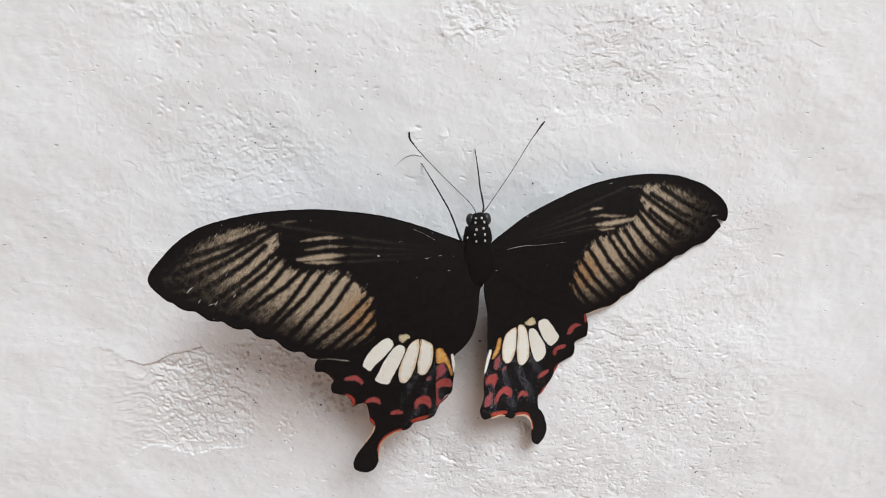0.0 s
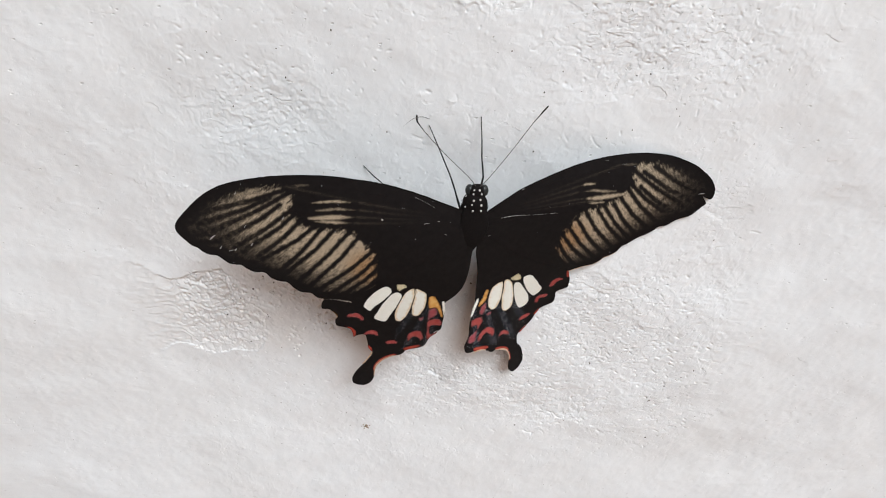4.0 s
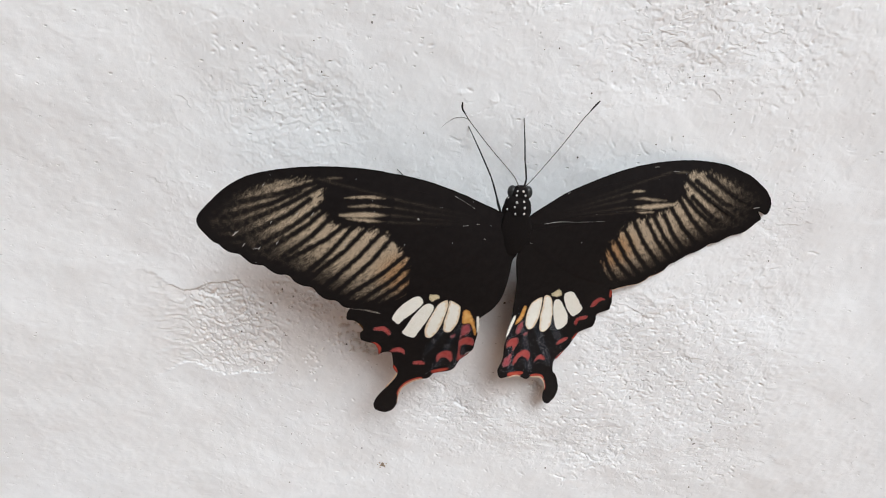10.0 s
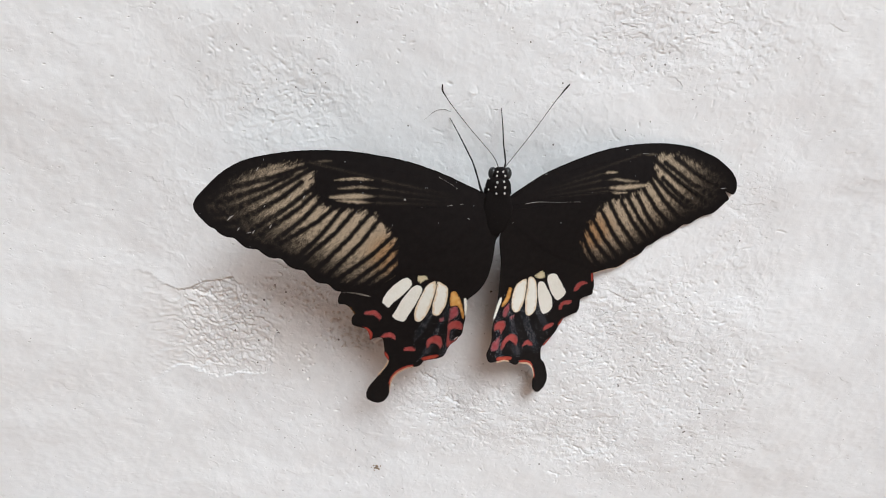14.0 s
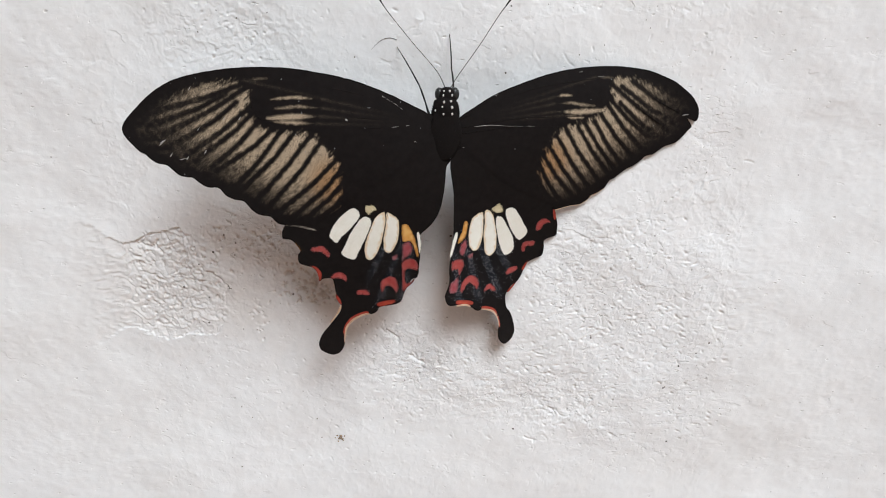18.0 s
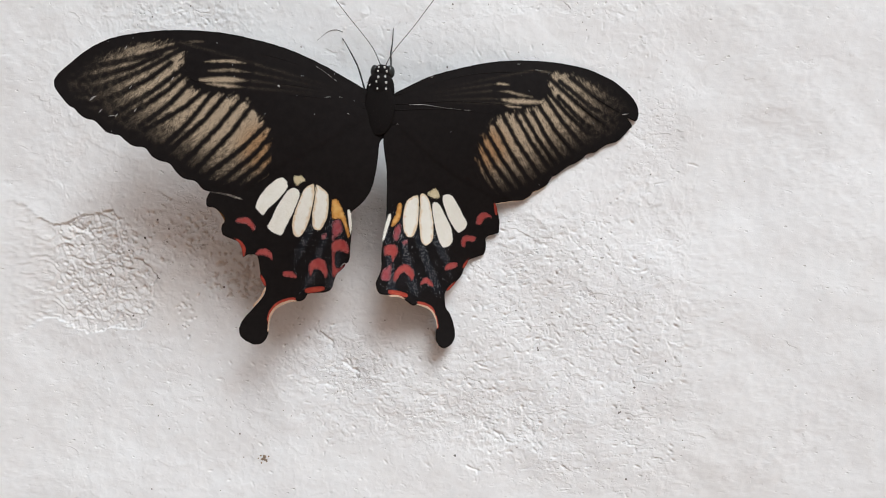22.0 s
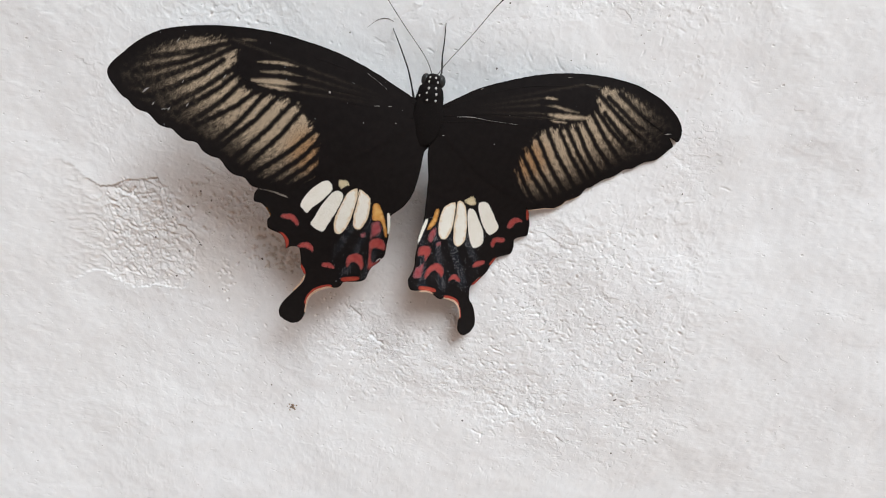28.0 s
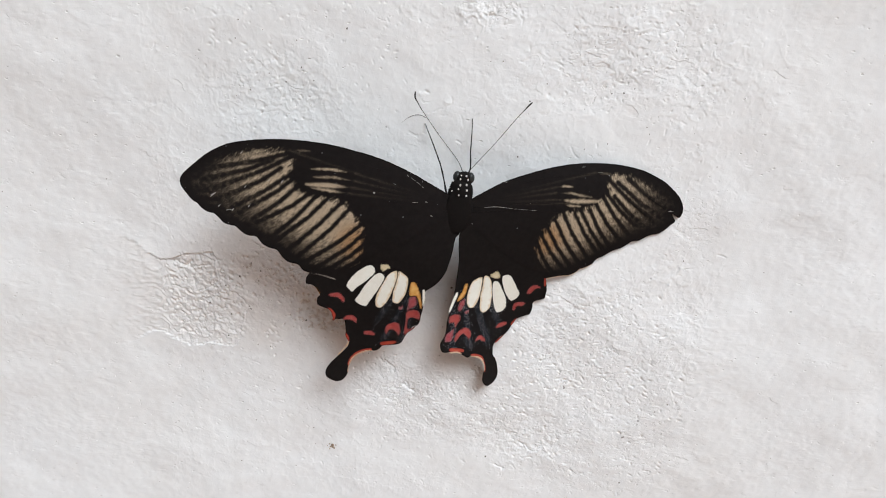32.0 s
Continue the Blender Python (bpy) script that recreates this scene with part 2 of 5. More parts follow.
def scale_patch_material(name, dark, light, speck=0.0, rim=None, worn=0.22):
    """Coloured scales on the wing; single black scales show through towards the patch's edge."""
    m, t, b = material(name, 0.8)
    b.inputs["Specular IOR Level"].default_value = 0.1
    v = coords(t)
    a = t.nodes.new("ShaderNodeAttribute")
    a.attribute_name = "inset"
    inset = a.outputs["Fac"]
    grain = noise_at(t, v, 5.0, 3, 0.7)
    colour = ramp(t, noise_at(t, v, 0.8, 4), [(0.3, dark), (0.7, light)])
    colour = blend(t, 0.5, colour, ramp(t, grain, [(0.25, (0.72, 0.70, 0.66)), (0.6, (1, 1, 1))]), "MULTIPLY")
    if rim:
        edge = step_between(t, maths(t, "ADD", inset, maths(t, "MULTIPLY", maths(t, "SUBTRACT", noise_at(t, v, 1.1, 3), 0.5), 1.6)), 0.55, 0.10)
        colour = blend(t, maths(t, "MULTIPLY", edge, 0.6), colour, rim)
    scales = noise_at(t, v, 6.5, 2, 0.6)
    if worn:
        bare = step_between(t, maths(t, "SUBTRACT", inset, maths(t, "MULTIPLY", maths(t, "SUBTRACT", scales, 0.45), worn * 6)), 0.09, -0.05)
        if speck:
            bare = maths(t, "MAXIMUM", bare, step_between(t, noise_at(t, v, 4.5, 3, 0.75), 0.64, 0.70))
        colour = blend(t, bare, colour, (0.010, 0.008, 0.0075))
    if speck:
        pale = step_between(t, maths(t, "SUBTRACT", noise_at(t, v, 5.5, 2, 0.6), maths(t, "MULTIPLY", inset, 0.10)), 0.58, 0.63)
        colour = blend(t, maths(t, "MULTIPLY", pale, 0.6 * speck), colour, (0.52, 0.40, 0.40))
    t.links.new(colour, b.inputs["Base Color"])
    bump(t, b, grain, 0.3, 0.00004)
    return m


def plain_material(name, dark, light, rough, scale=2.0, relief=0.00005, shine=0.25):
    m, t, b = material(name, rough)
    b.inputs["Specular IOR Level"].default_value = shine
    v = coords(t)
    n = noise_at(t, v, scale, 5)
    t.links.new(ramp(t, n, [(0.3, dark), (0.7, light)]), b.inputs["Base Color"])
    bump(t, b, n, 0.4, relief)
    return m


PLASTER = plaster_material()
WING = wing_material()
CREAM = scale_patch_material("cream_scales", (0.79, 0.77, 0.69), (0.85, 0.84, 0.78), 0, None, 0.10)
CREAM_WARM = scale_patch_material("warm_cream_scales", (0.79, 0.77, 0.69), (0.85, 0.84, 0.78), 0, (0.64, 0.44, 0.20), 0.08)
BUFF = scale_patch_material("buff_scales", (0.50, 0.42, 0.25), (0.68, 0.60, 0.42), 0, None, 0.25)
WORN_EDGE = scale_patch_material("worn_edge_scales", (0.24, 0.21, 0.17), (0.36, 0.33, 0.28), 1.0, None, 0.4)
AMBER = scale_patch_material("amber_scales", (0.60, 0.29, 0.065), (0.74, 0.47, 0.17), 0, (0.42, 0.15, 0.03), 0.2)
RED = scale_patch_material("red_scales", (0.30, 0.043, 0.040), (0.42, 0.090, 0.078), 0.5, (0.28, 0.062, 0.062), 0.30)
ROSE = scale_patch_material("rose_scales", (0.26, 0.042, 0.052), (0.40, 0.105, 0.115), 1.0, (0.27, 0.08, 0.10), 0.42)
EDGE_RED = scale_patch_material("edge_red_scales", (0.34, 0.042, 0.026), (0.48, 0.09, 0.052), 0, (0.20, 0.03, 0.024), 0.05)
FRINGE = scale_patch_material("pale_fringe", (0.42, 0.26, 0.17), (0.60, 0.44, 0.33), 0, None, 0)
SCUFF_GLINT = plain_material("membrane_and_glint", (0.24, 0.22, 0.20), (0.46, 0.44, 0.42), 0.5)
VEIN = plain_material("wing_vein", (0.0078, 0.0062, 0.0058), (0.0115, 0.009, 0.0085), 0.8, shine=0.06)
FEELER = plain_material("dark_grey_feeler", (0.050, 0.046, 0.043), (0.085, 0.078, 0.073), 0.6)
CHITIN = plain_material("black_chitin", (0.007, 0.006, 0.006), (0.014, 0.012, 0.011), 0.5)
FUR = plain_material("black_fur", (0.0064, 0.0052, 0.0049), (0.0096, 0.0078, 0.0074), 0.8, 4.0, shine=0.08)
EYE_GLOSS = plain_material("compound_eye", (0.018, 0.019, 0.019), (0.036, 0.037, 0.036), 0.25, 6.0, 0.00002)
SPOT_WHITE = plain_material("white_hair_spot", (0.42, 0.40, 0.38), (0.66, 0.64, 0.62), 0.9)
BOUNCE_EARTH = plain_material("bounce_earth", (0.37, 0.225, 0.150), (0.47, 0.300, 0.205), 0.95, 0.02, 0.004)
CRUMB = plain_material("brown_dirt", (0.15, 0.105, 0.075), (0.36, 0.28, 0.21), 0.95, 1.0)
SHADE_WALL = plain_material("added_brown_wall", (0.090, 0.043, 0.023), (0.140, 0.070, 0.037), 0.9, 0.05, 0.001)
SPECK = plain_material("grey_dirt", (0.10, 0.09, 0.08), (0.20, 0.175, 0.16), 0.95, 1.0)


# ---- mesh helpers ----
MM = 0.001


def link_mesh(name, verts, faces, mat, parent=None, label="", smooth=True):
    me = bpy.data.meshes.new(name)
    me.from_pydata([tuple(map(float, v)) for v in verts], [], faces)
    me.materials.append(mat)
    if smooth:
        me.polygons.foreach_set("use_smooth", [True] * len(me.polygons))
    me.update()
    ob = new(name, me)
    ob.parent = parent
    if label:
        tagged(ob, label)
    return ob


def part(name, bm, mat, parent, label=""):
    """Links a bmesh as one mesh object under a thing or a part."""
    me = bpy.data.meshes.new(name)
    bm.to_mesh(me)
    bm.free()
    me.materials.append(mat)
    me.polygons.foreach_set("use_smooth", [True] * len(me.polygons))
    ob = new(name, me)
    ob.parent = parent
    if label:
        tagged(ob, label)
    return ob


def smooth_closed(points, steps=5):
    """Catmull-Rom curve round a closed row of points."""
    p = np.array(points, float)
    a, b, c, d = np.roll(p, 1, 0), p, np.roll(p, -1, 0), np.roll(p, -2, 0)
    out = []
    for k in range(steps):
        s = k / steps
        out.append(0.5 * (2 * b + (c - a) * s + (2 * a - 5 * b + 4 * c - d) * s * s + (3 * b - a - 3 * c + d) * s ** 3))
    return np.stack(out, 1).reshape(-1, 2)


def smooth_open(points, steps=8):
    p = [Vector(q) for q in points]
    p = [2 * p[0] - p[1], *p, 2 * p[-1] - p[-2]]
    out = []
    for a, b, c, d in zip(p, p[1:], p[2:], p[3:]):
        for k in range(steps):
            s = k / steps
            out.append(0.5 * (2 * b + (c - a) * s + (2 * a - 5 * b + 4 * c - d) * s * s + (3 * b - a - 3 * c + d) * s ** 3))
    return out + [p[-2]]


def inside(points, ring):
    if len(points) > 20000:
        return np.concatenate([inside(points[i:i + 20000], ring) for i in range(0, len(points), 20000)])
    x, y = points[:, 0][:, None], points[:, 1][:, None]
    a, b = ring, np.roll(ring, -1, 0)
    cross = (a[:, 1] > y) != (b[:, 1] > y)
    at = a[:, 0] + (y - a[:, 1]) / np.where(b[:, 1] == a[:, 1], 1e-9, b[:, 1] - a[:, 1]) * (b[:, 0] - a[:, 0])
    return (cross & (x < at)).sum(1) % 2 == 1


def distance(points, a, b):
    """The distance of every point from the nearest of the segments a to b."""
    best = np.full(len(points), 1e9)
    for p, q in zip(a, b):
        d = q - p
        s = np.clip(((points - p) @ d) / max(d @ d, 1e-9), 0, 1)
        best = np.minimum(best, np.hypot(*(points - p - s[:, None] * d).T))
    return best


def ease(x, low, high):
    s = np.clip((x - low) / (high - low), 0, 1)
    return s * s * (3 - 2 * s)


# the spread wings as two bent sheets: distance from the wall over (right of, above) the butterfly's middle, in mm
BEND = {
    "left": (-13.621, 0.299, -0.009, 0.491, 0.363, 0.523, 0.324, 0.53, 0.692, 0.206),
    "right": (-13.808, 0.336, -0.047, -0.072, -0.225, 0.251, 0.094, -0.207, 0.578, 0.583),
}


def bend(side, u, w):
    c = BEND[side]
    y = (c[0] + c[1] * u + c[2] * w + (c[3] * u * u + c[4] * u * w + c[5] * w * w) / 50
         + (c[6] * u ** 3 + c[7] * u * u * w + c[8] * u * w * w + c[9] * w ** 3) / 2500)
    if side == "right":
        y = -(np.log(1 + np.exp((-y - 0.7) * 1.2)) / 1.2 + 0.7)
    return y


def sheet(name, side, ring, lift, thick, grid, mat, parent, label="", fringe=0.0, seed=1, dip=None):
    """A thin curved sheet with the outline ring, lift mm proud of the wing's bend, with a closed rim."""
    rng = np.random.RandomState(seed)
    ring = np.array(ring, float)
    if fringe:
        ahead = np.roll(ring, -1, 0) - np.roll(ring, 1, 0)
        out = np.stack([ahead[:, 1], -ahead[:, 0]], 1) / np.maximum(np.hypot(*ahead.T), 1e-6)[:, None]
        ring = ring + out * rng.uniform(-fringe, fringe, (len(ring), 1))
    low, high = ring.min(0), ring.max(0)
    gx, gy = np.meshgrid(np.arange(low[0], high[0], grid), np.arange(low[1], high[1], grid * 0.87))
    gx[1::2] += grid / 2
    inner = np.stack([gx.ravel(), gy.ravel()], 1)
    inner += rng.uniform(-0.12 * grid, 0.12 * grid, inner.shape)
    inner = inner[inside(inner, ring)]
    if len(inner):
        inner = inner[distance(inner, ring, np.roll(ring, -1, 0)) > 0.55 * grid]
    n = len(ring)
    flat = [Vector(p) for p in np.concatenate([ring, inner])]
    cdt = geometry.delaunay_2d_cdt(flat, [(i, (i + 1) % n) for i in range(n)], [], 1, 1e-5)
    spots = np.array([tuple(p) for p in cdt[0]])
    tris = [tuple(f) for f in cdt[2]]
    rims = [tuple(e) for e, was in zip(cdt[1], cdt[4]) if any(k < n for k in was)]
    y = bend(side, spots[:, 0], spots[:, 1]) - lift
    if dip is not None:
        y += (lift + 0.05) * ease(distance(spots, np.array(dip[:-1], float), np.array(dip[1:], float)), 1.8, 0.3)
    count = len(spots)
    top = np.stack([spots[:, 0], y, spots[:, 1]], 1) * MM
    back = np.stack([spots[:, 0], y + thick, spots[:, 1]], 1) * MM
    flip = lambda f: (f[0], f[2], f[1])
    spare = distance(spots, ring, np.roll(ring, -1, 0))
    first = spots[list(tris[0])]
    area = np.cross(first[1] - first[0], first[2] - first[0])
    if area < 0:
        tris = [flip(f) for f in tris]
    if not thick:
        ob = link_mesh(name, top, tris, mat, parent, label)
        ob.data.attributes.new("inset", "FLOAT", "POINT").data.foreach_set("value", spare.astype(np.float32))
        return ob, spots
    faces = tris + [flip((a + count, b + count, c + count)) for a, b, c in tris]
    faces += [(a, b, b + count, a + count) for a, b in rims]
    ob = link_mesh(name, np.concatenate([top, back]), faces, mat, parent, label)
    return ob, spots


def tube(name, points, radii, mat, parent, label="", sides=8, flat=1.0):
    """A tapered round rod along points (mm)."""
    spine = smooth_open(points, 6)
    sizes = np.interp(np.linspace(0, 1, len(spine)), np.linspace(0, 1, len(radii)), radii)
    verts, faces = [], []
    for i, p in enumerate(spine):
        ahead = (spine[min(i + 1, len(spine) - 1)] - spine[max(i - 1, 0)]).normalized()
        across = ahead.cross(Vector((0, 1, 0)))
        across = across.normalized() if across.length > 1e-3 else Vector((1, 0, 0))
        up = across.cross(ahead)
        for k in range(sides):
            a = 2 * math.pi * k / sides
            verts.append((p + float(sizes[i]) * (math.cos(a) * across + flat * math.sin(a) * up)) * MM)
    for i in range(len(spine) - 1):
        for k in range(sides):
            a, b = i * sides + k, i * sides + (k + 1) % sides
            faces.append((a, b, b + sides, a + sides))
    faces += [tuple(range(sides))[::-1], tuple(range(len(verts) - sides, len(verts)))]
    return link_mesh(name, verts, faces, mat, parent, label)


def blob(name, centre, size, mat, parent, label="", rough=0.0, seed=0, turn=None, detail=3):
    """A rounded lump (mm) with an uneven surface."""
    bm = bmesh.new()
    bmesh.ops.create_icosphere(bm, subdivisions=detail, radius=1)
    for v in bm.verts:
        k = 1 + rough * noise.noise(v.co * 2.2 + Vector((seed * 7.3, 0, 0)))
        v.co = Vector((v.co.x * size[0], v.co.y * size[1], v.co.z * size[2])) * k
        if turn:
            v.co = turn @ v.co
        v.co = (v.co + Vector(centre)) * MM
    return part(name, bm, mat, parent, label)


# ---- the wall ----
BASE = Vector((0.012, 0.0, 1.460))
# stretches of rough plaster: middle, half sizes, strength
ROUGH = [(-53, -26, 11, 11, 1.0), (-45, 54, 14, 8, 0.5), (4, 47, 7, 5, 1.0), (36, 42, 22, 12, 0.4), (-38, 22, 14, 10, 0.5),
         (-6, -44, 12, 8, 0.7), (22, -55, 22, 9, 0.55), (45, -30, 28, 28, 0.4), (-30, -20, 8, 8, 0.5), (-5, -56, 10, 5, 0.5)]
CHIPS = [(4, 48, 4, 2.5, 0.10), (-47, 55, 6, 3, 0.12), (24, 38, 10, 6, 0.10), (38, 34, 3, 1.8, 0.12), (40, 46, 4, 2, 0.12)]
# single grooves: from, to, width, depth
GROOVES = [(-65, -37.9, -57.9, -38.4, 0.20, -0.10), (-57.9, -38.4, -49, -37.4, 0.20, -0.12), (-58, -18, -51, -15, 0.3, 0.3), (25.0, 20.9, 25.8, 19.5, 0.11, 0.12), (25.8, 19.5, 27.3, 18.2, 0.11, 0.14),
           (-6, -43, -2.5, -47.5, 0.3, 0.45), (-12, -37, -8, -41, 0.3, 0.3), 
           (26, -58, 31, -61, 0.25, 0.3), (34.6, -38.6, 34.2, -41, 0.22, 0.3), (50.2, -6.8, 51.8, -5.6, 0.25, 0.3), 
           (-5.2, 24.4, -1.2, 26.5, 0.16, 0.10)]
SPECKS = [(-41.7, -16.7), (-44.3, -27), (-43.5, 24.7), (-24, 38.9), (56.2, -2.7), (-14.7, 20.1), (14.2, 17.1), (35.2, -40), (18.5, -64.2), (-28, -60.7), (53.3, -53.4), (-30.6, -28.5)]
GROOVES += [(-62.1, -16.1, -60.8, -15.3, 0.22, 0.42), (-60.8, -15.3, -58.7, -14.5, 0.22, 0.42), (-58.7, -14.5, -56.2, -14.1, 0.22, 0.42), (-56.2, -14.1, -53.2, -13.4, 0.22, 0.42), (-56.3, -14.3, -55.8, -16.1, 0.2, 0.4), (-58, -16, -58.6, -18, 0.2, 0.45), (-53.2, -13.6, -51.9, -15.4, 0.2, 0.25), (-51.9, -15.4, -51.8, -17.9, 0.2, 0.25), (-51.8, -17.9, -51.7, -20.8, 0.2, 0.25), (-61.9, -16.4, -60.2, -17.4, 0.2, 0.4), (-60.2, -17.4, -57.4, -19, 0.2, 0.4), (-48.1, -23.1, -46.1, -24.5, 0.2, 0.3), (-46.1, -24.5, -44.6, -26.7, 0.2, 0.3), (-49, -25.4, -45.5, -27.9, 0.18, 0.2)]
GROOVES += [(-45.5, -27.9, -45.7, -31, 0.18, 0.2), (-11.1, -36.7, -9.9, -38.2, 0.26, 0.5), (-9.9, -38.2, -8, -40.2, 0.26, 0.5), (-5.7, -42.1, -4.6, -43.4, 0.3, 0.55), (-4.6, -43.4, -2.5, -46.1, 0.3, 0.55), (12.4, -36.4, 13.9, -38.0, 0.24, 0.5), (12.2, -36.9, 13.3, -38.2, 0.2, 0.4), (10.9, -37.9, 12.1, -37.5, 0.2, 0.4), (11.6, -39.5, 13.4, -39.2, 0.2, 0.3), (12.0, -34.2, 13.0, -33.9, 0.18, 0.3), (11.9, -34.9, 12.8, -34.6, 0.18, 0.3), (13.4, -35.8, 13.1, -37.9, 0.18, 0.22), (13.1, -37.9, 13.2, -40.3, 0.18, 0.22), (12.1, -37.6, 12.2, -39.6, 0.16, 0.2), (14.2, -38.9, 13.9, -40.6, 0.16, 0.2), (21.1, -66.4, 23.5, -67.4, 0.25, 0.35), (23.5, -67.4, 23.5, -70.2, 0.25, 0.35), (-48.6, -23.1, -46.5, -24.6, 0.25, 0.4), (-47.1, -25.7, -43.7, -27.2, 0.22, 0.35)]
SPECKS += [(-50, -21.4), (-42.2, -19.4), (-46.7, -18.7), (-44.6, -26.7), (-54, -26.6), (-43.9, -14.9), (-49.8, -35.2), (-49, -29.3), (-39.4, -37), (-45.3, -57), (3.6, -15.7), (52.6, -52.2), (-47.1, -73.6), (-44, -27.1), (53.6, -53.2), (56.1, -47.6), (62.2, -41.6), (31.8, -61.9), (56, -68.7), (67.4, -59.2), (35, -39.5)]
FINE_SPECKS = [(-45.7, 38.1), (-46.4, 34.5), (-40.9, 36.7), (-39.7, 28.4), (-34, 35.5), (-33, 30.3), (-24.5, 31.3), (-46.5, 23.1), (-36.2, 27.1), (-30.4, 28), (36.2, 33.8), (34.1, 32.7), (27.1, 32.9), (31.7, 32.3), (26.5, 28.6), (41.3, 25), (32.9, 22), (28.2, 20.3), (8.2, 36.1), (5.7, 35.8), (21.9, 29.2), (40.4, 26.4), (14.9, 28.9), (27.6, -22.3), (31.7, -23.1), (35.3, -24.5), (33.3, -35.1), (39.3, -32.6), (30.1, -31.6), (46.8, -16), (48.5, -11.2), (59.7, -44.3), (37.6, -31.8), (29.3, -36.9), (-14.9, -36), (-17.9, -42), (-18.5, -55), (-16.9, -56.2), (-12.2, -55.4), (-29.9, -54.7), (-43.1, -59.9), (-32.4, -73.8), (-12.4, -60.7), (-7, -50.5), (-3.6, -48.5)]
# stretches of small crisp pits: middle, half sizes, count, depth
LUMPS = [(-27, -26.5, 7, 4, 0.42), (-35, -18, 12, 5, 0.25)]
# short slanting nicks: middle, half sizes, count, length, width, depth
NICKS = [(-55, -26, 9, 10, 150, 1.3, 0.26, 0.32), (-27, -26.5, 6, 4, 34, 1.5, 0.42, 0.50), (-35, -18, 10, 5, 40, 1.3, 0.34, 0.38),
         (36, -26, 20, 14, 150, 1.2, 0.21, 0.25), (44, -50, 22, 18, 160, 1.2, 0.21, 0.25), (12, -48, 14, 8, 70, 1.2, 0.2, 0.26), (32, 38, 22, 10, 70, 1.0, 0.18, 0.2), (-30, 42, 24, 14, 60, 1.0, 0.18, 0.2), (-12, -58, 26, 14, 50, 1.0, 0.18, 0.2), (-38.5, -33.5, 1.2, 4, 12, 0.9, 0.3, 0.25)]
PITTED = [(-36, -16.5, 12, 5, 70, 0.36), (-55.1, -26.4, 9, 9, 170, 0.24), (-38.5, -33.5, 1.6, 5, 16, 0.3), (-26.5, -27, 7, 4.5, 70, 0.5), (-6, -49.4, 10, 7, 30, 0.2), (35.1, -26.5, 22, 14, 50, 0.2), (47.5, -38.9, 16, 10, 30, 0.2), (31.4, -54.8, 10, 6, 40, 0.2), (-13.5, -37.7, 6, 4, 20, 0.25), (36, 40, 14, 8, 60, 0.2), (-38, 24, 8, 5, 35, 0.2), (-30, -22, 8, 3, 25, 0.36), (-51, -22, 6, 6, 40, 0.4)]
# worn stretches where the paint has broken into flakes: middle, half sizes, strength
FLAKED = [(-4, -48, 9, 7, 0.36), (-10, -40, 4, 4, 0.45), (13, -38, 2.5, 3.5, 0.35), (36, -24, 20, 10, 0.42), (24, -58, 14, 8, 0.42),
          (4, 47, 7, 4, 0.4), (-45, 54, 10, 6, 0.3), (36, 42, 16, 8, 0.2), (-36, 23, 9, 5, 0.2)]
BARE_PATCH = [(-74, -12), (-66, -16.5), (-57.9, -14.4), (-53.6, -13.5), (-52.6, -14.2), (-52.3, -20), (-51.6, -24.2), (-48.7, -23.2), (-46.2, -24.9), (-44.6, -26.8), (-46.3, -30.2), (-47.7, -37.6), (-54.3, -37.9), (-59.8, -39.1), (-68, -36), (-77, -41), (-88, -36), (-84, -22)]


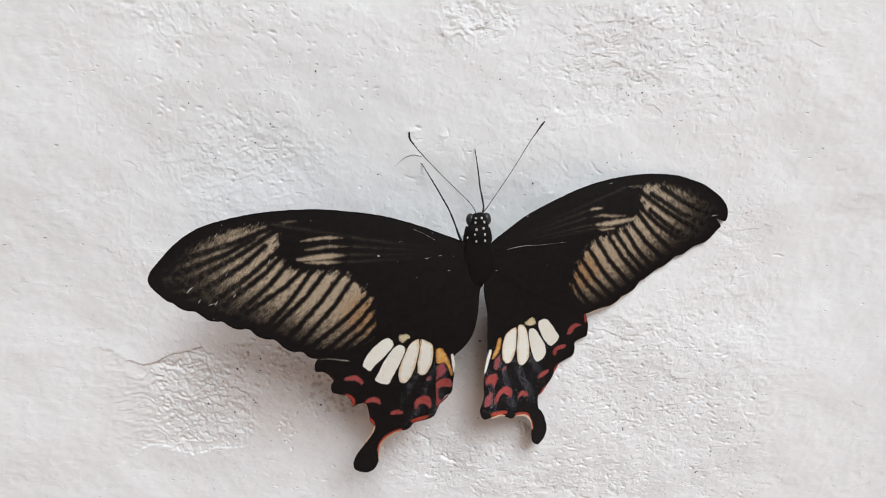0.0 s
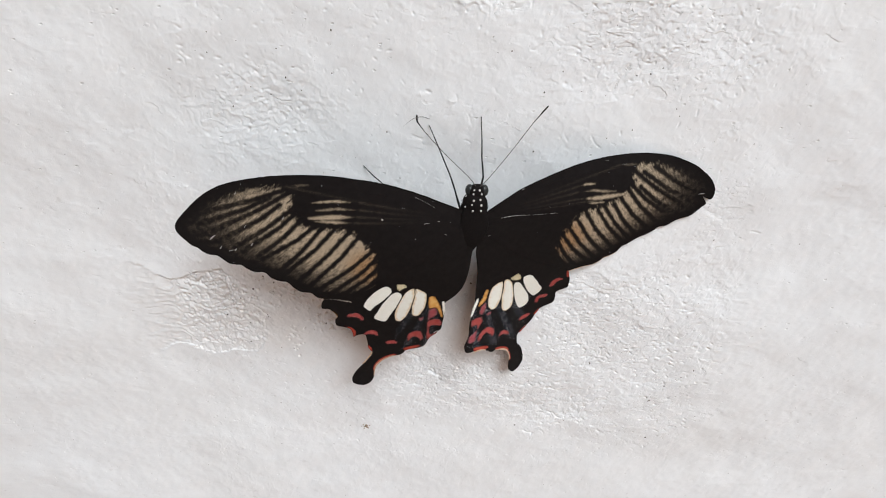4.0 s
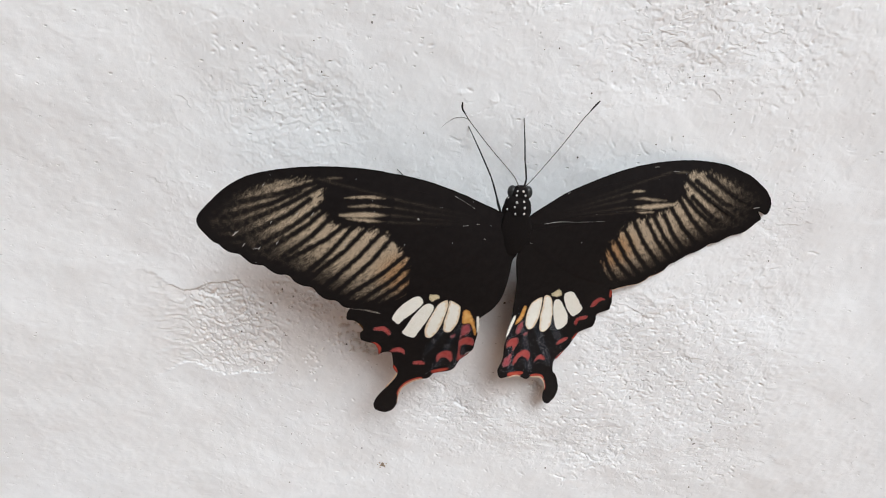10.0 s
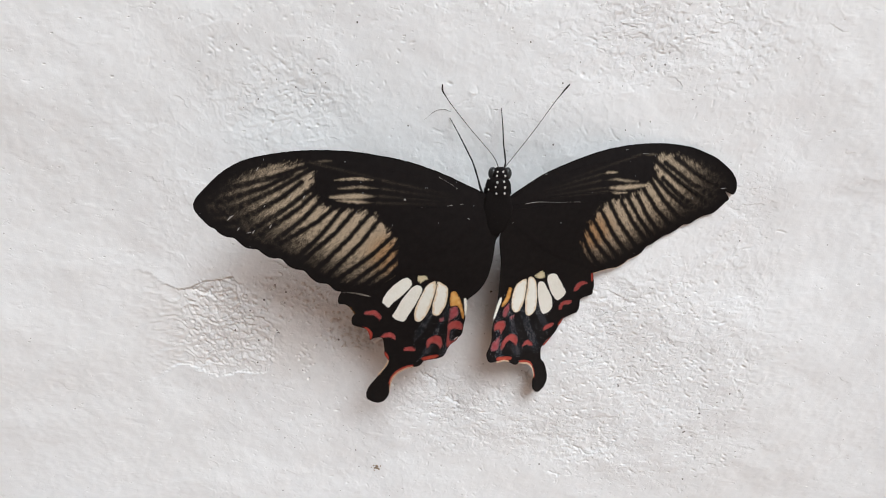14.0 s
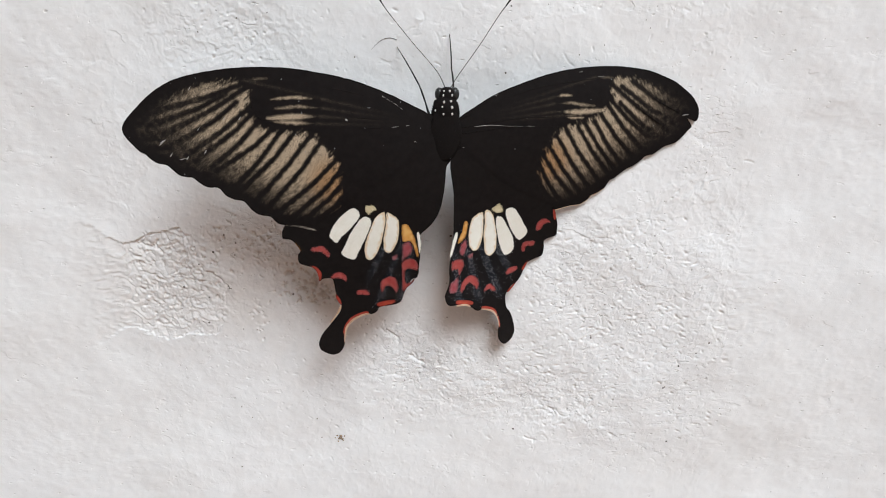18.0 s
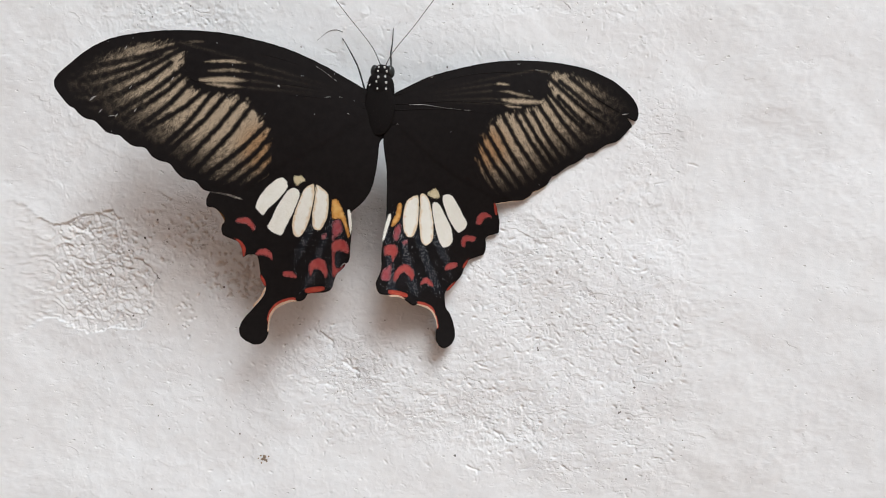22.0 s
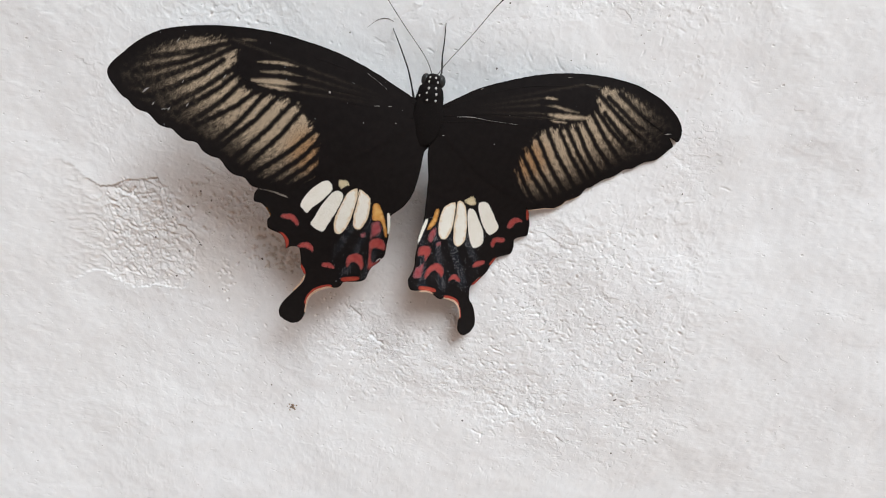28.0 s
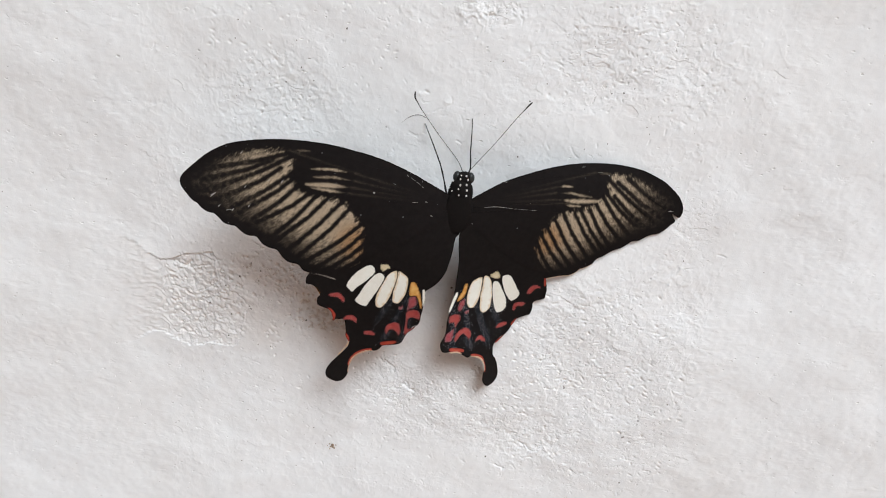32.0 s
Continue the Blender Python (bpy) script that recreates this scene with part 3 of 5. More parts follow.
def relief(u, w):
    """The wall's height over its plane, in mm, towards the viewer; u right and w up from the butterfly's middle."""
    def wave(scale, seed, octaves=4, gain=0.5):
        total, amp = np.zeros_like(u), 1.0
        for o in range(octaves):
            c, d, k = math.cos(0.7 + 1.9 * o + seed), math.sin(0.7 + 1.9 * o + seed), scale * 1.93 ** o
            total += amp * lattice((c * u - d * w) * k + 37.1 * o, (d * u + c * w) * k + 11.7 * seed, seed + o)
            amp *= gain
        return total

    def spot(cu, cw, ru, rw, soft=0.35):
        r = np.hypot((u - cu) / ru, (w - cw) / rw) + 0.35 * wave(0.09, 31, 3)
        return 1 - ease(r, 1 - soft, 1 + soft)

    rough = np.zeros_like(u)
    for cu, cw, ru, rw, k in ROUGH:
        rough = np.maximum(rough, k * spot(cu, cw, ru, rw))
    patchy = ease(wave(0.045, 41, 3), -0.5, 0.6)
    h = 0.7 * wave(0.022, 1, 3) + 0.15 * wave(0.10, 5, 3, 0.5)
    h += (0.010 + 0.012 * patchy + 0.035 * rough) * wave(0.55, 3, 4, 0.6)
    # thin coats of paint that end in low, torn steps
    for scale, seed, height in ((0.075, 51, 0.035), (0.13, 57, 0.030), (0.22, 63, 0.024)):
        coat = wave(scale, seed, 4, 0.55)
        h += height * (0.5 + 1.3 * rough + 0.6 * patchy) * (ease(coat, -0.02, 0.02) - 0.8 * ease(coat, 0.02, 0.6))
    ridged = 1 - np.abs(wave(0.20, 11, 4, 0.55)) * 2
    h += (0.012 + 0.08 * rough) * np.clip(ridged, -1, 1)
    # a stretch where the outer coat has come off
    ring = smooth_closed(BARE_PATCH, 3)
    close = np.abs(u - ring[:, 0].mean()) + np.abs(w - ring[:, 1].mean()) < 60
    spots = np.stack([u[close], w[close]], 1)
    deep = distance(spots, ring, np.roll(ring, -1, 0)) * np.where(inside(spots, ring), 1, -1)
    bare = np.zeros_like(u)
    bare[close] = ease(deep + 0.5 * lattice(spots[:, 0] * 1.1, spots[:, 1] * 1.1, 71), -0.12, 0.12)
    bare *= ease(u, -82, -63)
    def shingled(scale, seed, steps, period):
        """Thin layers laid like shingles, each ending in a torn lower edge."""
        n = wave(scale, seed, 3, 0.5) * steps + (0.45 * u + 0.9 * w) / period
        n = n - np.floor(n)
        return ease(n, 0.86, 1.0) - n
    h += bare * (-0.16 + 0.19 * shingled(0.17, 77, 1.9, 5.5) + 0.10 * wave(0.35, 83, 3))
    h += 0.14 * rough * (1 - bare) * shingled(0.24, 91, 1.5, 3.4)
    # thin flakes parted by cracks: all over the bare stretch, broken up in the worn ones
    worn = bare.copy()
    for cu, cw, ru, rw, k in FLAKED:
        worn = np.maximum(worn, k * spot(cu, cw, ru, rw, 0.6))
    at = (worn > 0.01) & (np.maximum(np.abs(u), np.abs(w)) < 110)
    a, b, strong = u[at], w[at], worn[at]
    bow = lattice(a * 0.5, b * 0.5, 101), lattice(a * 0.5 + 9, b * 0.5, 102)
    for size, seed, deep, tall in ((3.0, 111, 0.05, 0.11), (1.4, 121, 0.03, 0.05)):
        x = (0.83 * a - 0.56 * b) * 0.50 / size + 1.1 * bow[0]
        y = (0.56 * a + 0.83 * b) * 1.2 / size + 1.1 * bow[1]
        gap, level = flakes(x, y, seed)
        open_here = ease(1.3 * lattice(a * 0.36, b * 0.36, seed + 1) + 0.8 * strong, 0.30, 0.95) * np.minimum(1, 1.5 * strong)
        h[at] -= deep * open_here * (1 - ease(gap, 0.0, 0.11)) - tall * open_here * (level - 0.5)
    # coarse lumps where the render has crumbled
    for cu, cw, ru, rw, tall in LUMPS:
        h += tall * spot(cu, cw, ru, rw, 0.6) * (0.35 * shingled(0.16, 131, 1.6, 4.6) + 0.8 * wave(0.26, 137, 3))
    # smaller dips
    for cu, cw, ru, rw, depth in CHIPS:
        h -= depth * spot(cu, cw, ru, rw, 0.9)
    return h, bare


def flakes(x, y, seed):
    """Uneven cells: the way to the nearest border, and a number for each cell."""
    rng = np.random.RandomState(seed)
    jx, jy, rank = rng.rand(64, 64), rng.rand(64, 64), rng.rand(64, 64)
    xi, yi = np.floor(x).astype(int), np.floor(y).astype(int)
    first, second, level = np.full(x.shape, 9.0), np.full(x.shape, 9.0), np.zeros(x.shape)
    for a in (-1, 0, 1):
        for b in (-1, 0, 1):
            i, j = (xi + a) & 63, (yi + b) & 63
            d = np.hypot(xi + a + jx[i, j] - x, yi + b + jy[i, j] - y)
            nearer = d < first
            second = np.where(nearer, first, np.minimum(second, d))
            level = np.where(nearer, rank[i, j], level)
            first = np.where(nearer, d, first)
    return second - first, level


def lattice(x, y, seed):
    """Smooth gradient noise in about -1 to 1."""
    turns = np.random.RandomState(seed).uniform(0, 2 * math.pi, (256, 256))
    gx, gy = np.cos(turns), np.sin(turns)
    xi, yi = np.floor(x).astype(int), np.floor(y).astype(int)
    fx, fy = x - xi, y - yi

    def corner(a, b):
        i, j = (xi + a) & 255, (yi + b) & 255
        return gx[i, j] * (fx - a) + gy[i, j] * (fy - b)

    sx, sy = fx ** 3 * (fx * (6 * fx - 15) + 10), fy ** 3 * (fy * (6 * fy - 15) + 10)
    low = corner(0, 0) * (1 - sx) + corner(1, 0) * sx
    high = corner(0, 1) * (1 - sx) + corner(1, 1) * sx
    return 1.5 * (low * (1 - sy) + high * sy)


def stroke(h, us, ws, a, b, width, depth, skew=0.0):
    """Presses a groove from a to b into the height sheet h; skew piles up a lip on its upper side."""
    pad = 4 * width
    i0, i1 = np.searchsorted(us, [min(a[0], b[0]) - pad, max(a[0], b[0]) + pad])
    j0, j1 = np.searchsorted(ws, [min(a[1], b[1]) - pad, max(a[1], b[1]) + pad])
    if i1 <= i0 or j1 <= j0:
        return
    U, W = np.meshgrid(us[i0:i1], ws[j0:j1], indexing="ij")
    d = np.array(b, float) - a
    s = np.clip(((U - a[0]) * d[0] + (W - a[1]) * d[1]) / max(d @ d, 1e-9), 0, 1)
    du, dw = U - a[0] - s * d[0], W - a[1] - s * d[1]
    r = np.hypot(du, dw) / width
    taper = 1 - 0.6 * np.abs(2 * s - 1)
    h[i0:i1, j0:j1] -= depth * taper * np.exp(-r ** 3)
    if skew:
        r2 = np.hypot(du, dw - 1.4 * width) / width
        h[i0:i1, j0:j1] += skew * taper * np.exp(-r2 * r2)


def axis(low, high, fine_low, fine_high, step):
    """Places that lie close together in the middle and ever wider apart towards the ends."""
    mid = list(np.arange(fine_low, fine_high + step / 2, step))
    mid = [*np.arange(fine_low - 42, fine_low - step, 2.5 * step), *mid, *np.arange(fine_high + 2.5 * step, fine_high + 50, 2.5 * step)]
    fine_low = mid[0]
    left, right, s = [], [], step
    while (left[-1] if left else fine_low) - s > low:
        left.append((left[-1] if left else fine_low) - s)
        s = min(s * 1.12, 160)
    s = step
    while (right[-1] if right else mid[-1]) + s < high:
        right.append((right[-1] if right else mid[-1]) + s)
        s = min(s * 1.12, 160)
    return np.array([low, *left[::-1], *mid, *right, high])


# how broken the painted surface is: middle, half sizes, strength
WORN = [(38, -26, 26, 20, 0.78), (14, -50, 20, 16, 0.72), (-5, -45, 12, 9, 1.0), (48, -54, 32, 26, 0.72), (-35, -15, 15, 12, 0.95), (-29, -27, 9, 8, 0.8), (-40, 27, 16, 12, 0.42), (-25, 42, 30, 24, 0.36), (20, 45, 40, 22, 0.5),
        (5, 47, 10, 7, 0.9), (34, 38, 24, 14, 0.75), (-46, 54, 14, 8, 0.7), (10, 26, 14, 8, 0.45), (1, -16, 8, 13, 0.7), (-55, -27, 12, 13, 0.45), (-38, -50, 12, 10, 0.35), (56, 5, 9, 12, 0.7), (-22, 45, 14, 10, 0.3)]
SMOOTH = [(31, 25, 8, 3.5), (-38, -34, 5, 6), (-8, 32, 14, 6), (-30, -70, 25, 12)]


def wear_at(u, w):
    worn = np.full(np.shape(u), 0.22)
    for cu, cw, ru, rw, k in WORN:
        worn = np.maximum(worn, k * (1 - ease(np.hypot((u - cu) / ru, (w - cw) / rw), 0.35, 1.35)))
    for cu, cw, ru, rw in SMOOTH:
        worn = worn * ease(np.hypot((u - cu) / ru, (w - cw) / rw), 0.5, 1.2)
    return worn


def build_wall():
    us, ws = axis(-158, 1600, -66, 66, 0.165), axis(-1460, 1140, -78, 62, 0.165)
    U, W = np.meshgrid(us, ws, indexing="ij")
    h, bare = relief(U, W)
    wear = wear_at(U, W)
    rng = np.random.RandomState(8)
    for _ in range(7000):
        a = rng.uniform((-68, -80), (68, 64))
        if rng.rand() > 1.1 * float(wear_at(*a)) + 0.05:
            continue
        ang = rng.normal(-0.6, 0.55)
        size, deep, width = rng.gamma(1.6, 0.30), min(0.18, 0.02 + rng.gamma(1.3, 0.032)), rng.uniform(0.10, 0.17)
        for _ in range(rng.randint(1, 3)):
            b = a + min(size, 1.2) * np.array([math.cos(ang), math.sin(ang)])
            stroke(h, us, ws, a, b, width, deep)
            a, ang = b, ang + rng.normal(0, 0.6)
    for _ in range(260):
        a = np.array((-37, -17)) + rng.normal(0, 1, 2) * (9, 8) if rng.rand() < 0.5 else rng.uniform((-64, -76), (64, 60))
        stroke(h, us, ws, a, a + rng.uniform(-0.3, 0.3, 2), rng.uniform(0.2, 0.55), -rng.uniform(0.04, 0.16))
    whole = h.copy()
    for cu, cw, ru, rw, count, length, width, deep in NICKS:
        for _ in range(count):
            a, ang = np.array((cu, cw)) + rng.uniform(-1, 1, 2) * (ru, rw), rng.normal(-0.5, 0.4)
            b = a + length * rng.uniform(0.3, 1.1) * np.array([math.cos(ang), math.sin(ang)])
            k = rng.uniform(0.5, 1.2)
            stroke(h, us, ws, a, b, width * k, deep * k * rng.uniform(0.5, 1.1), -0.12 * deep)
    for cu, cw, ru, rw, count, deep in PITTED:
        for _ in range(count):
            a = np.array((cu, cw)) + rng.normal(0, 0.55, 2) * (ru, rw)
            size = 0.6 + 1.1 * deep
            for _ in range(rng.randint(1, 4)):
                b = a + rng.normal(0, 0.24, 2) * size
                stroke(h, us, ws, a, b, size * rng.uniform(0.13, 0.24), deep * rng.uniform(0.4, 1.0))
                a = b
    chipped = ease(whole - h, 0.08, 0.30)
    for au, aw, bu, bw, width, depth in GROOVES:
        n = max(1, int(math.hypot(bu - au, bw - aw) / 0.9))
        knots = [np.array((au + (bu - au) * k / n, aw + (bw - aw) * k / n)) + (rng.normal(0, 0.22, 2) if 0 < k < n else 0) for k in range(n + 1)]
        for p, q in zip(knots, knots[1:]):
            if depth < 0 or rng.rand() < 0.85:
                stroke(h, us, ws, p, q, width * rng.uniform(0.6, 1.2), depth * rng.uniform(0.5, 1.1))
            for _ in range(3):
                c = (p + q) / 2 + rng.normal(0, 0.55, 2)
                stroke(h, us, ws, c, c + rng.normal(0, 0.3, 2), 0.6 * width, 0.3 * max(depth, 0))
    fade = ease(np.maximum(np.abs(U), np.abs(W)), 400, 140)
    h *= 0.25 + 0.75 * fade
    nu, nw = len(us), len(ws)
    front = np.stack([U, -h, W], -1).reshape(-1, 3) * MM
    back = np.array([(x, 120, z) for x in (-158, 1600) for z in (-1460, 1140)]) * MM
    k = np.arange(nu * nw).reshape(nu, nw)
    quads = np.stack([k[:-1, :-1], k[1:, :-1], k[1:, 1:], k[:-1, 1:]], -1).reshape(-1, 4)
    n0 = nu * nw
    b00, b01, b10, b11 = n0, n0 + 1, n0 + 2, n0 + 3
    rims = [(*k[0, ::-1], b00, b01), (*k[-1, :], b11, b10), (*k[:, 0], b10, b00), (*k[::-1, -1], b01, b11), (b00, b10, b11, b01)]
    sizes = np.concatenate([np.full(len(quads), 4), [len(r) for r in rims]])
    corners = np.concatenate([quads.ravel(), *[np.array(r) for r in rims]]).astype(np.int32)
    me = bpy.data.meshes.new("wall")
    me.vertices.add(n0 + 4)
    me.vertices.foreach_set("co", np.concatenate([front, back]).astype(np.float32).ravel())
    me.loops.add(len(corners))
    me.loops.foreach_set("vertex_index", corners)
    me.polygons.add(len(sizes))
    me.polygons.foreach_set("loop_start", np.concatenate([[0], np.cumsum(sizes)[:-1]]).astype(np.int32))
    me.update(calc_edges=True)
    # soft brown shade painted over the bare patch and beside the left wings
    brown_shade = np.maximum(0.30 * bare, 0.5 * (1 - ease(np.hypot((U + 42) / 9, (W + 31) / 9), 0.2, 1.3)))
    # nicks and pits darken with their depth, as shade in them would
    brown_shade = np.maximum(brown_shade, 0.9 * chipped)
    me.attributes.new("undercoat_shade", "FLOAT", "POINT").data.foreach_set("value", np.concatenate([brown_shade.ravel(), np.zeros(4)]).astype(np.float32))
    me.attributes.new("wear", "FLOAT", "POINT").data.foreach_set("value", np.concatenate([wear.ravel(), np.zeros(4)]).astype(np.float32))
    me.materials.append(PLASTER)
    me.polygons.foreach_set("use_smooth", [True] * (len(me.polygons) - 5) + [False] * 5)
    me.update()
    ob = new("wall", me)
    ob.location = BASE
    tagged(ob, "rough white painted plaster wall, pitted and scratched", "wall", kind="structure")
    return us, ws, h


def wall_height(u, w):
    i, j = np.searchsorted(WALL_U, u), np.searchsorted(WALL_W, w)
    return float(WALL_H[i, j])


WALL_U, WALL_W, WALL_H = build_wall()

# the unseen ground before and behind the wall, brown to bounce warm light up
gm = bmesh.new()
bmesh.ops.create_grid(gm, x_segments=40, y_segments=40, size=600)
ground = part("ground", gm, BOUNCE_EARTH, None)
tagged(ground, "unseen ground at the foot of the wall, brown for warm bounce", "ground", kind="structure")

# a brown wall out of view, added to darken and warm the plaster's left
bm = bmesh.new()
bmesh.ops.create_cube(bm, size=1)
for v in bm.verts:
    v.co = Vector(((v.co.x - 0.5) * 0.10 - 0.150, (v.co.y - 0.5) * 0.9 - 0.001, (v.co.z + 0.5) * 2.6))
added_side_wall = part("wall_added_side", bm, SHADE_WALL, None)
added_side_wall.data.polygons.foreach_set("use_smooth", [False] * 6)
tagged(added_side_wall, "unseen dark brown wall added to dim and warm the plaster's left", "wall", kind="structure")

# ---- the butterfly ----
butterfly = new("butterfly")
butterfly.location = BASE
tagged(butterfly, "black swallowtail butterfly with cream and red hindwing spots, resting on plaster", "butterfly")

CREAM_TEXT, RED_TEXT, EDGE_TEXT = "elongated cream spot", "crescent-shaped red spot", "thin red edge line"
LEFT_FORE = [(1.2, 9.3), (-1, 10.8), (-2.7, 11.7), (-7.7, 14.2), (-12.6, 16.1), (-17.3, 17.3), (-22.8, 18.2), (-28.3, 18.5), (-33.8, 18.2), (-38.4, 17.5), (-42.1, 16.5), (-44.9, 15), (-46.8, 13.5), (-48.8, 11.6), (-49.9, 10.4), (-50.5, 9.2), (-50.4, 8.2), (-49.9, 7.3), (-49.4, 6.6), (-48.3, 5.3), (-47.5, 4.8), (-46.8, 4), (-45.8, 3.3), (-44.4, 2.9), (-43.5, 2), (-42.7, 1.2), (-41.4, 0.8), (-40.6, 0.7), (-39.8, -0.1), (-38.5, -1), (-36.7, -1.2), (-35.7, -2.5), (-34.4, -3.3), (-32.8, -3.7), (-31.8, -5.1), (-30.5, -6.2), (-28.7, -6.6), (-27.8, -7.7), (-26.6, -8.3), (-21, -9.7), (-16.8, -6.7), (-12.9, -4.1), (-6.1, -0.3), (0.2, 4)]
LEFT_HIND = [(-26.5, -8.5), (-27.1, -9.8), (-27, -10.9), (-25.6, -11.3), (-24.3, -13.2), (-24.8, -14.3), (-24.8, -15.7), (-24.1, -16.3), (-21.8, -17.4), (-21.5, -19.2), (-21.6, -20), (-20.7, -19.5), (-19.3, -19.6), (-19, -20.9), (-18.8, -23.1), (-18.2, -24.8), (-18.2, -26.3), (-19, -28), (-21.8, -31.3), (-22.8, -33.1), (-22.8, -34.8), (-21.9, -36), (-20.6, -36.9), (-19.2, -36.7), (-18.3, -35.2), (-18, -33.3), (-17.4, -31.1), (-16.1, -29.6), (-14.2, -28.7), (-12.4, -28.7), (-11.5, -28.2), (-10.9, -27.3), (-9.6, -27.1), (-7.8, -27), (-6.6, -26.3), (-5.9, -24.3), (-4.4, -21.4), (-3.5, -21.1), (-3, -20), (-2.8, -17.8), (-2.4, -14.5), (-2.5, -12.4), (-2.3, -11.3), (-1.3, -10.4), (0.05, -9), (1.3, -6.6), (2, -3.4), (2.25, -1.2), (2.5, 1.2), (3.3, 2.6), (2.6, 5), (-8, 6), (-18, 2), (-24, -5)]
RIGHT_FORE = [(4.2, 8.8), (4.9, 9.9), (8, 11.8), (11.1, 13.5), (14.8, 14.9), (18.5, 16.1), (22.6, 17.2), (27, 17.9), (31.4, 18.2), (34.9, 18.2), (38.4, 17.9), (41.9, 17.3), (44.4, 16.4), (47, 15.3), (49.1, 13.9), (50.6, 12.7), (52, 10.9), (52.5, 9.2), (52.1, 7.7), (50.4, 8.3), (51.4, 6.8), (50.7, 5.9), (49.5, 4.4), (48.4, 3.5), (46.8, 3), (45.6, 2.3), (44.3, 1.3), (42.9, 1), (41.8, 0), (40.4, -1), (39.2, -1.5), (37.9, -2.5), (36.7, -3.5), (35.8, -3.9), (35, -5.4), (33.5, -6.4), (32.2, -6.9), (31.7, -7.7), (30.1, -8.7), (28, -8.8), (25.8, -9.2), (24, -9.4), (18.8, -7.1), (13.1, -3.6), (6.8, 1.5), (3.8, 5)]
RIGHT_HIND = [(24.3, -9.1), (25.1, -10.9), (25.7, -12.9), (25.7, -14.2), (25.6, -15.4), (23.2, -16.3), (23.2, -18.3), (22.9, -19.8), (21.8, -20.3), (19.1, -21.4), (18.8, -23.1), (18, -24.8), (16.4, -25.9), (15.4, -27.1), (15.1, -28.3), (15.4, -30.7), (16.2, -32), (17, -34), (17.5, -36.4), (17.3, -37.7), (16.6, -38.6), (15.3, -38.9), (14.3, -38.2), (13.6, -36.9), (13.5, -35.1), (13.9, -34.4), (13.5, -32.7), (12.8, -31.1), (11.6, -30), (10, -29.3), (8.9, -29.4), (7.3, -28.1), (6.4, -27.3), (4.4, -26.9), (3, -26.6), (2.3, -25.6), (2.1, -24.3), (2.6, -23.1), (3, -21.6), (3, -19), (3.3, -15.9), (3.6, -13.8), (3.8, -10.7), (3.8, -4), (3.4, 3), (8, 5), (18, 2), (23.6, -6)]
LEFT_WINDOW = [(-29.6, 16.3), (-29.7, 11.9), (-28.9, 10.4), (-27.1, 8.9), (-20.7, 8.3), (-18.4, 6.6), (-17.1, 4.7), (-15.8, 3.3), (-15.4, -1), (-15.7, -3.8), (-17.7, -6.7), (-24, -7.5), (-30, -5), (-36, -1), (-42, 2.5), (-46, 6), (-47, 10), (-44, 13.5), (-38.5, 16.2), (-34, 16.8)]
LEFT_LINES = [(-29.7, 15.7), (-42.3, 8.9), (-32.4, 12.8), (-39.4, 8.2), (-29.8, 12.4), (-41.2, 4.4), (-29.9, 11.1), (-36.3, 6), (-28.8, 10), (-35.8, 3.6), (-27.1, 8.3), (-33.2, 3.8), (-25.1, 8.5), (-34.2, -1.4), (-23.5, 7.6), (-30.5, 0.5), (-20.2, 8), (-29.4, -2.3), (-19.1, 6.2), (-26, -2), (-16.8, 3.1), (-24.8, -4), (-16.3, 1.1), (-21.5, -4.1), (-15.6, -0.6), (-21, -5.9), (-15.7, -3), (-19, -6.3), (-30.5, 16), (-44, 12), (-34, 14.2), (-43, 10.5)]
LEFT_CELLS = [(-26.5, 13.4), (-22.8, 13.7), (-18.2, 13.3), (-26.1, 11.9), (-22.4, 12.2), (-18.3, 11.9), (-27.3, 10.3), (-23.4, 10.6), (-18.8, 10.6), (-26.2, 9.8), (-21.6, 9.5), (-19.3, 9.4), (-26.8, 16.7), (-28.5, 16.6), (-30.5, 16.4)]
RIGHT_WINDOW = [(25.3, -8.7), (31, -6.6), (37, -2.6), (43, 0.8), (49, 4.5), (51, 8.5), (48, 12.5), (42, 15.6), (37, 16.9), (34, 16.5), (33.3, 14.2), (33.6, 12.4), (32.1, 10.8), (30.1, 9.2), (26.4, 8.2), (23.4, 7.3), (21.9, 5.1), (20.6, 3.1), (20.1, 1.1), (19.9, -2.2), (20.7, -4.7), (23.3, -7.2)]
RIGHT_LINES = [(20.8, -3), (24.2, -7.7), (20.8, -0.3), (25.4, -7.3), (21.2, 2), (27.4, -5.9), (22, 4), (29.1, -5.3), (23.3, 5.9), (30.9, -4.4), (24.7, 7.6), (32, -2.1), (27.7, 7.1), (34.7, -1.6), (28.9, 7.9), (36.6, -1.5), (30.9, 8.1), (37.8, -0.5), (32.2, 9.3), (39.7, 1.3), (33.6, 10.9), (40.7, 3.5), (33.8, 12.3), (41.7, 5.6), (36.1, 11.4), (44.3, 5.1), (33.5, 15.3), (46.3, 6.5), (36.3, 14.4), (47.6, 7.4), (38.5, 15.3), (49.1, 9.1)]
RIGHT_CELLS = [(22.6, 12.9), (24.2, 13.2), (25.9, 13.1), (22.6, 11.7), (25.6, 11.8), (30.6, 11.1), (22.8, 10.3), (27.4, 10.1), (32.6, 10.3), (24.3, 9.5), (26.3, 9.1), (28.4, 9.1), (30.8, 16.3), (32.6, 16.2), (34.2, 16.2)]
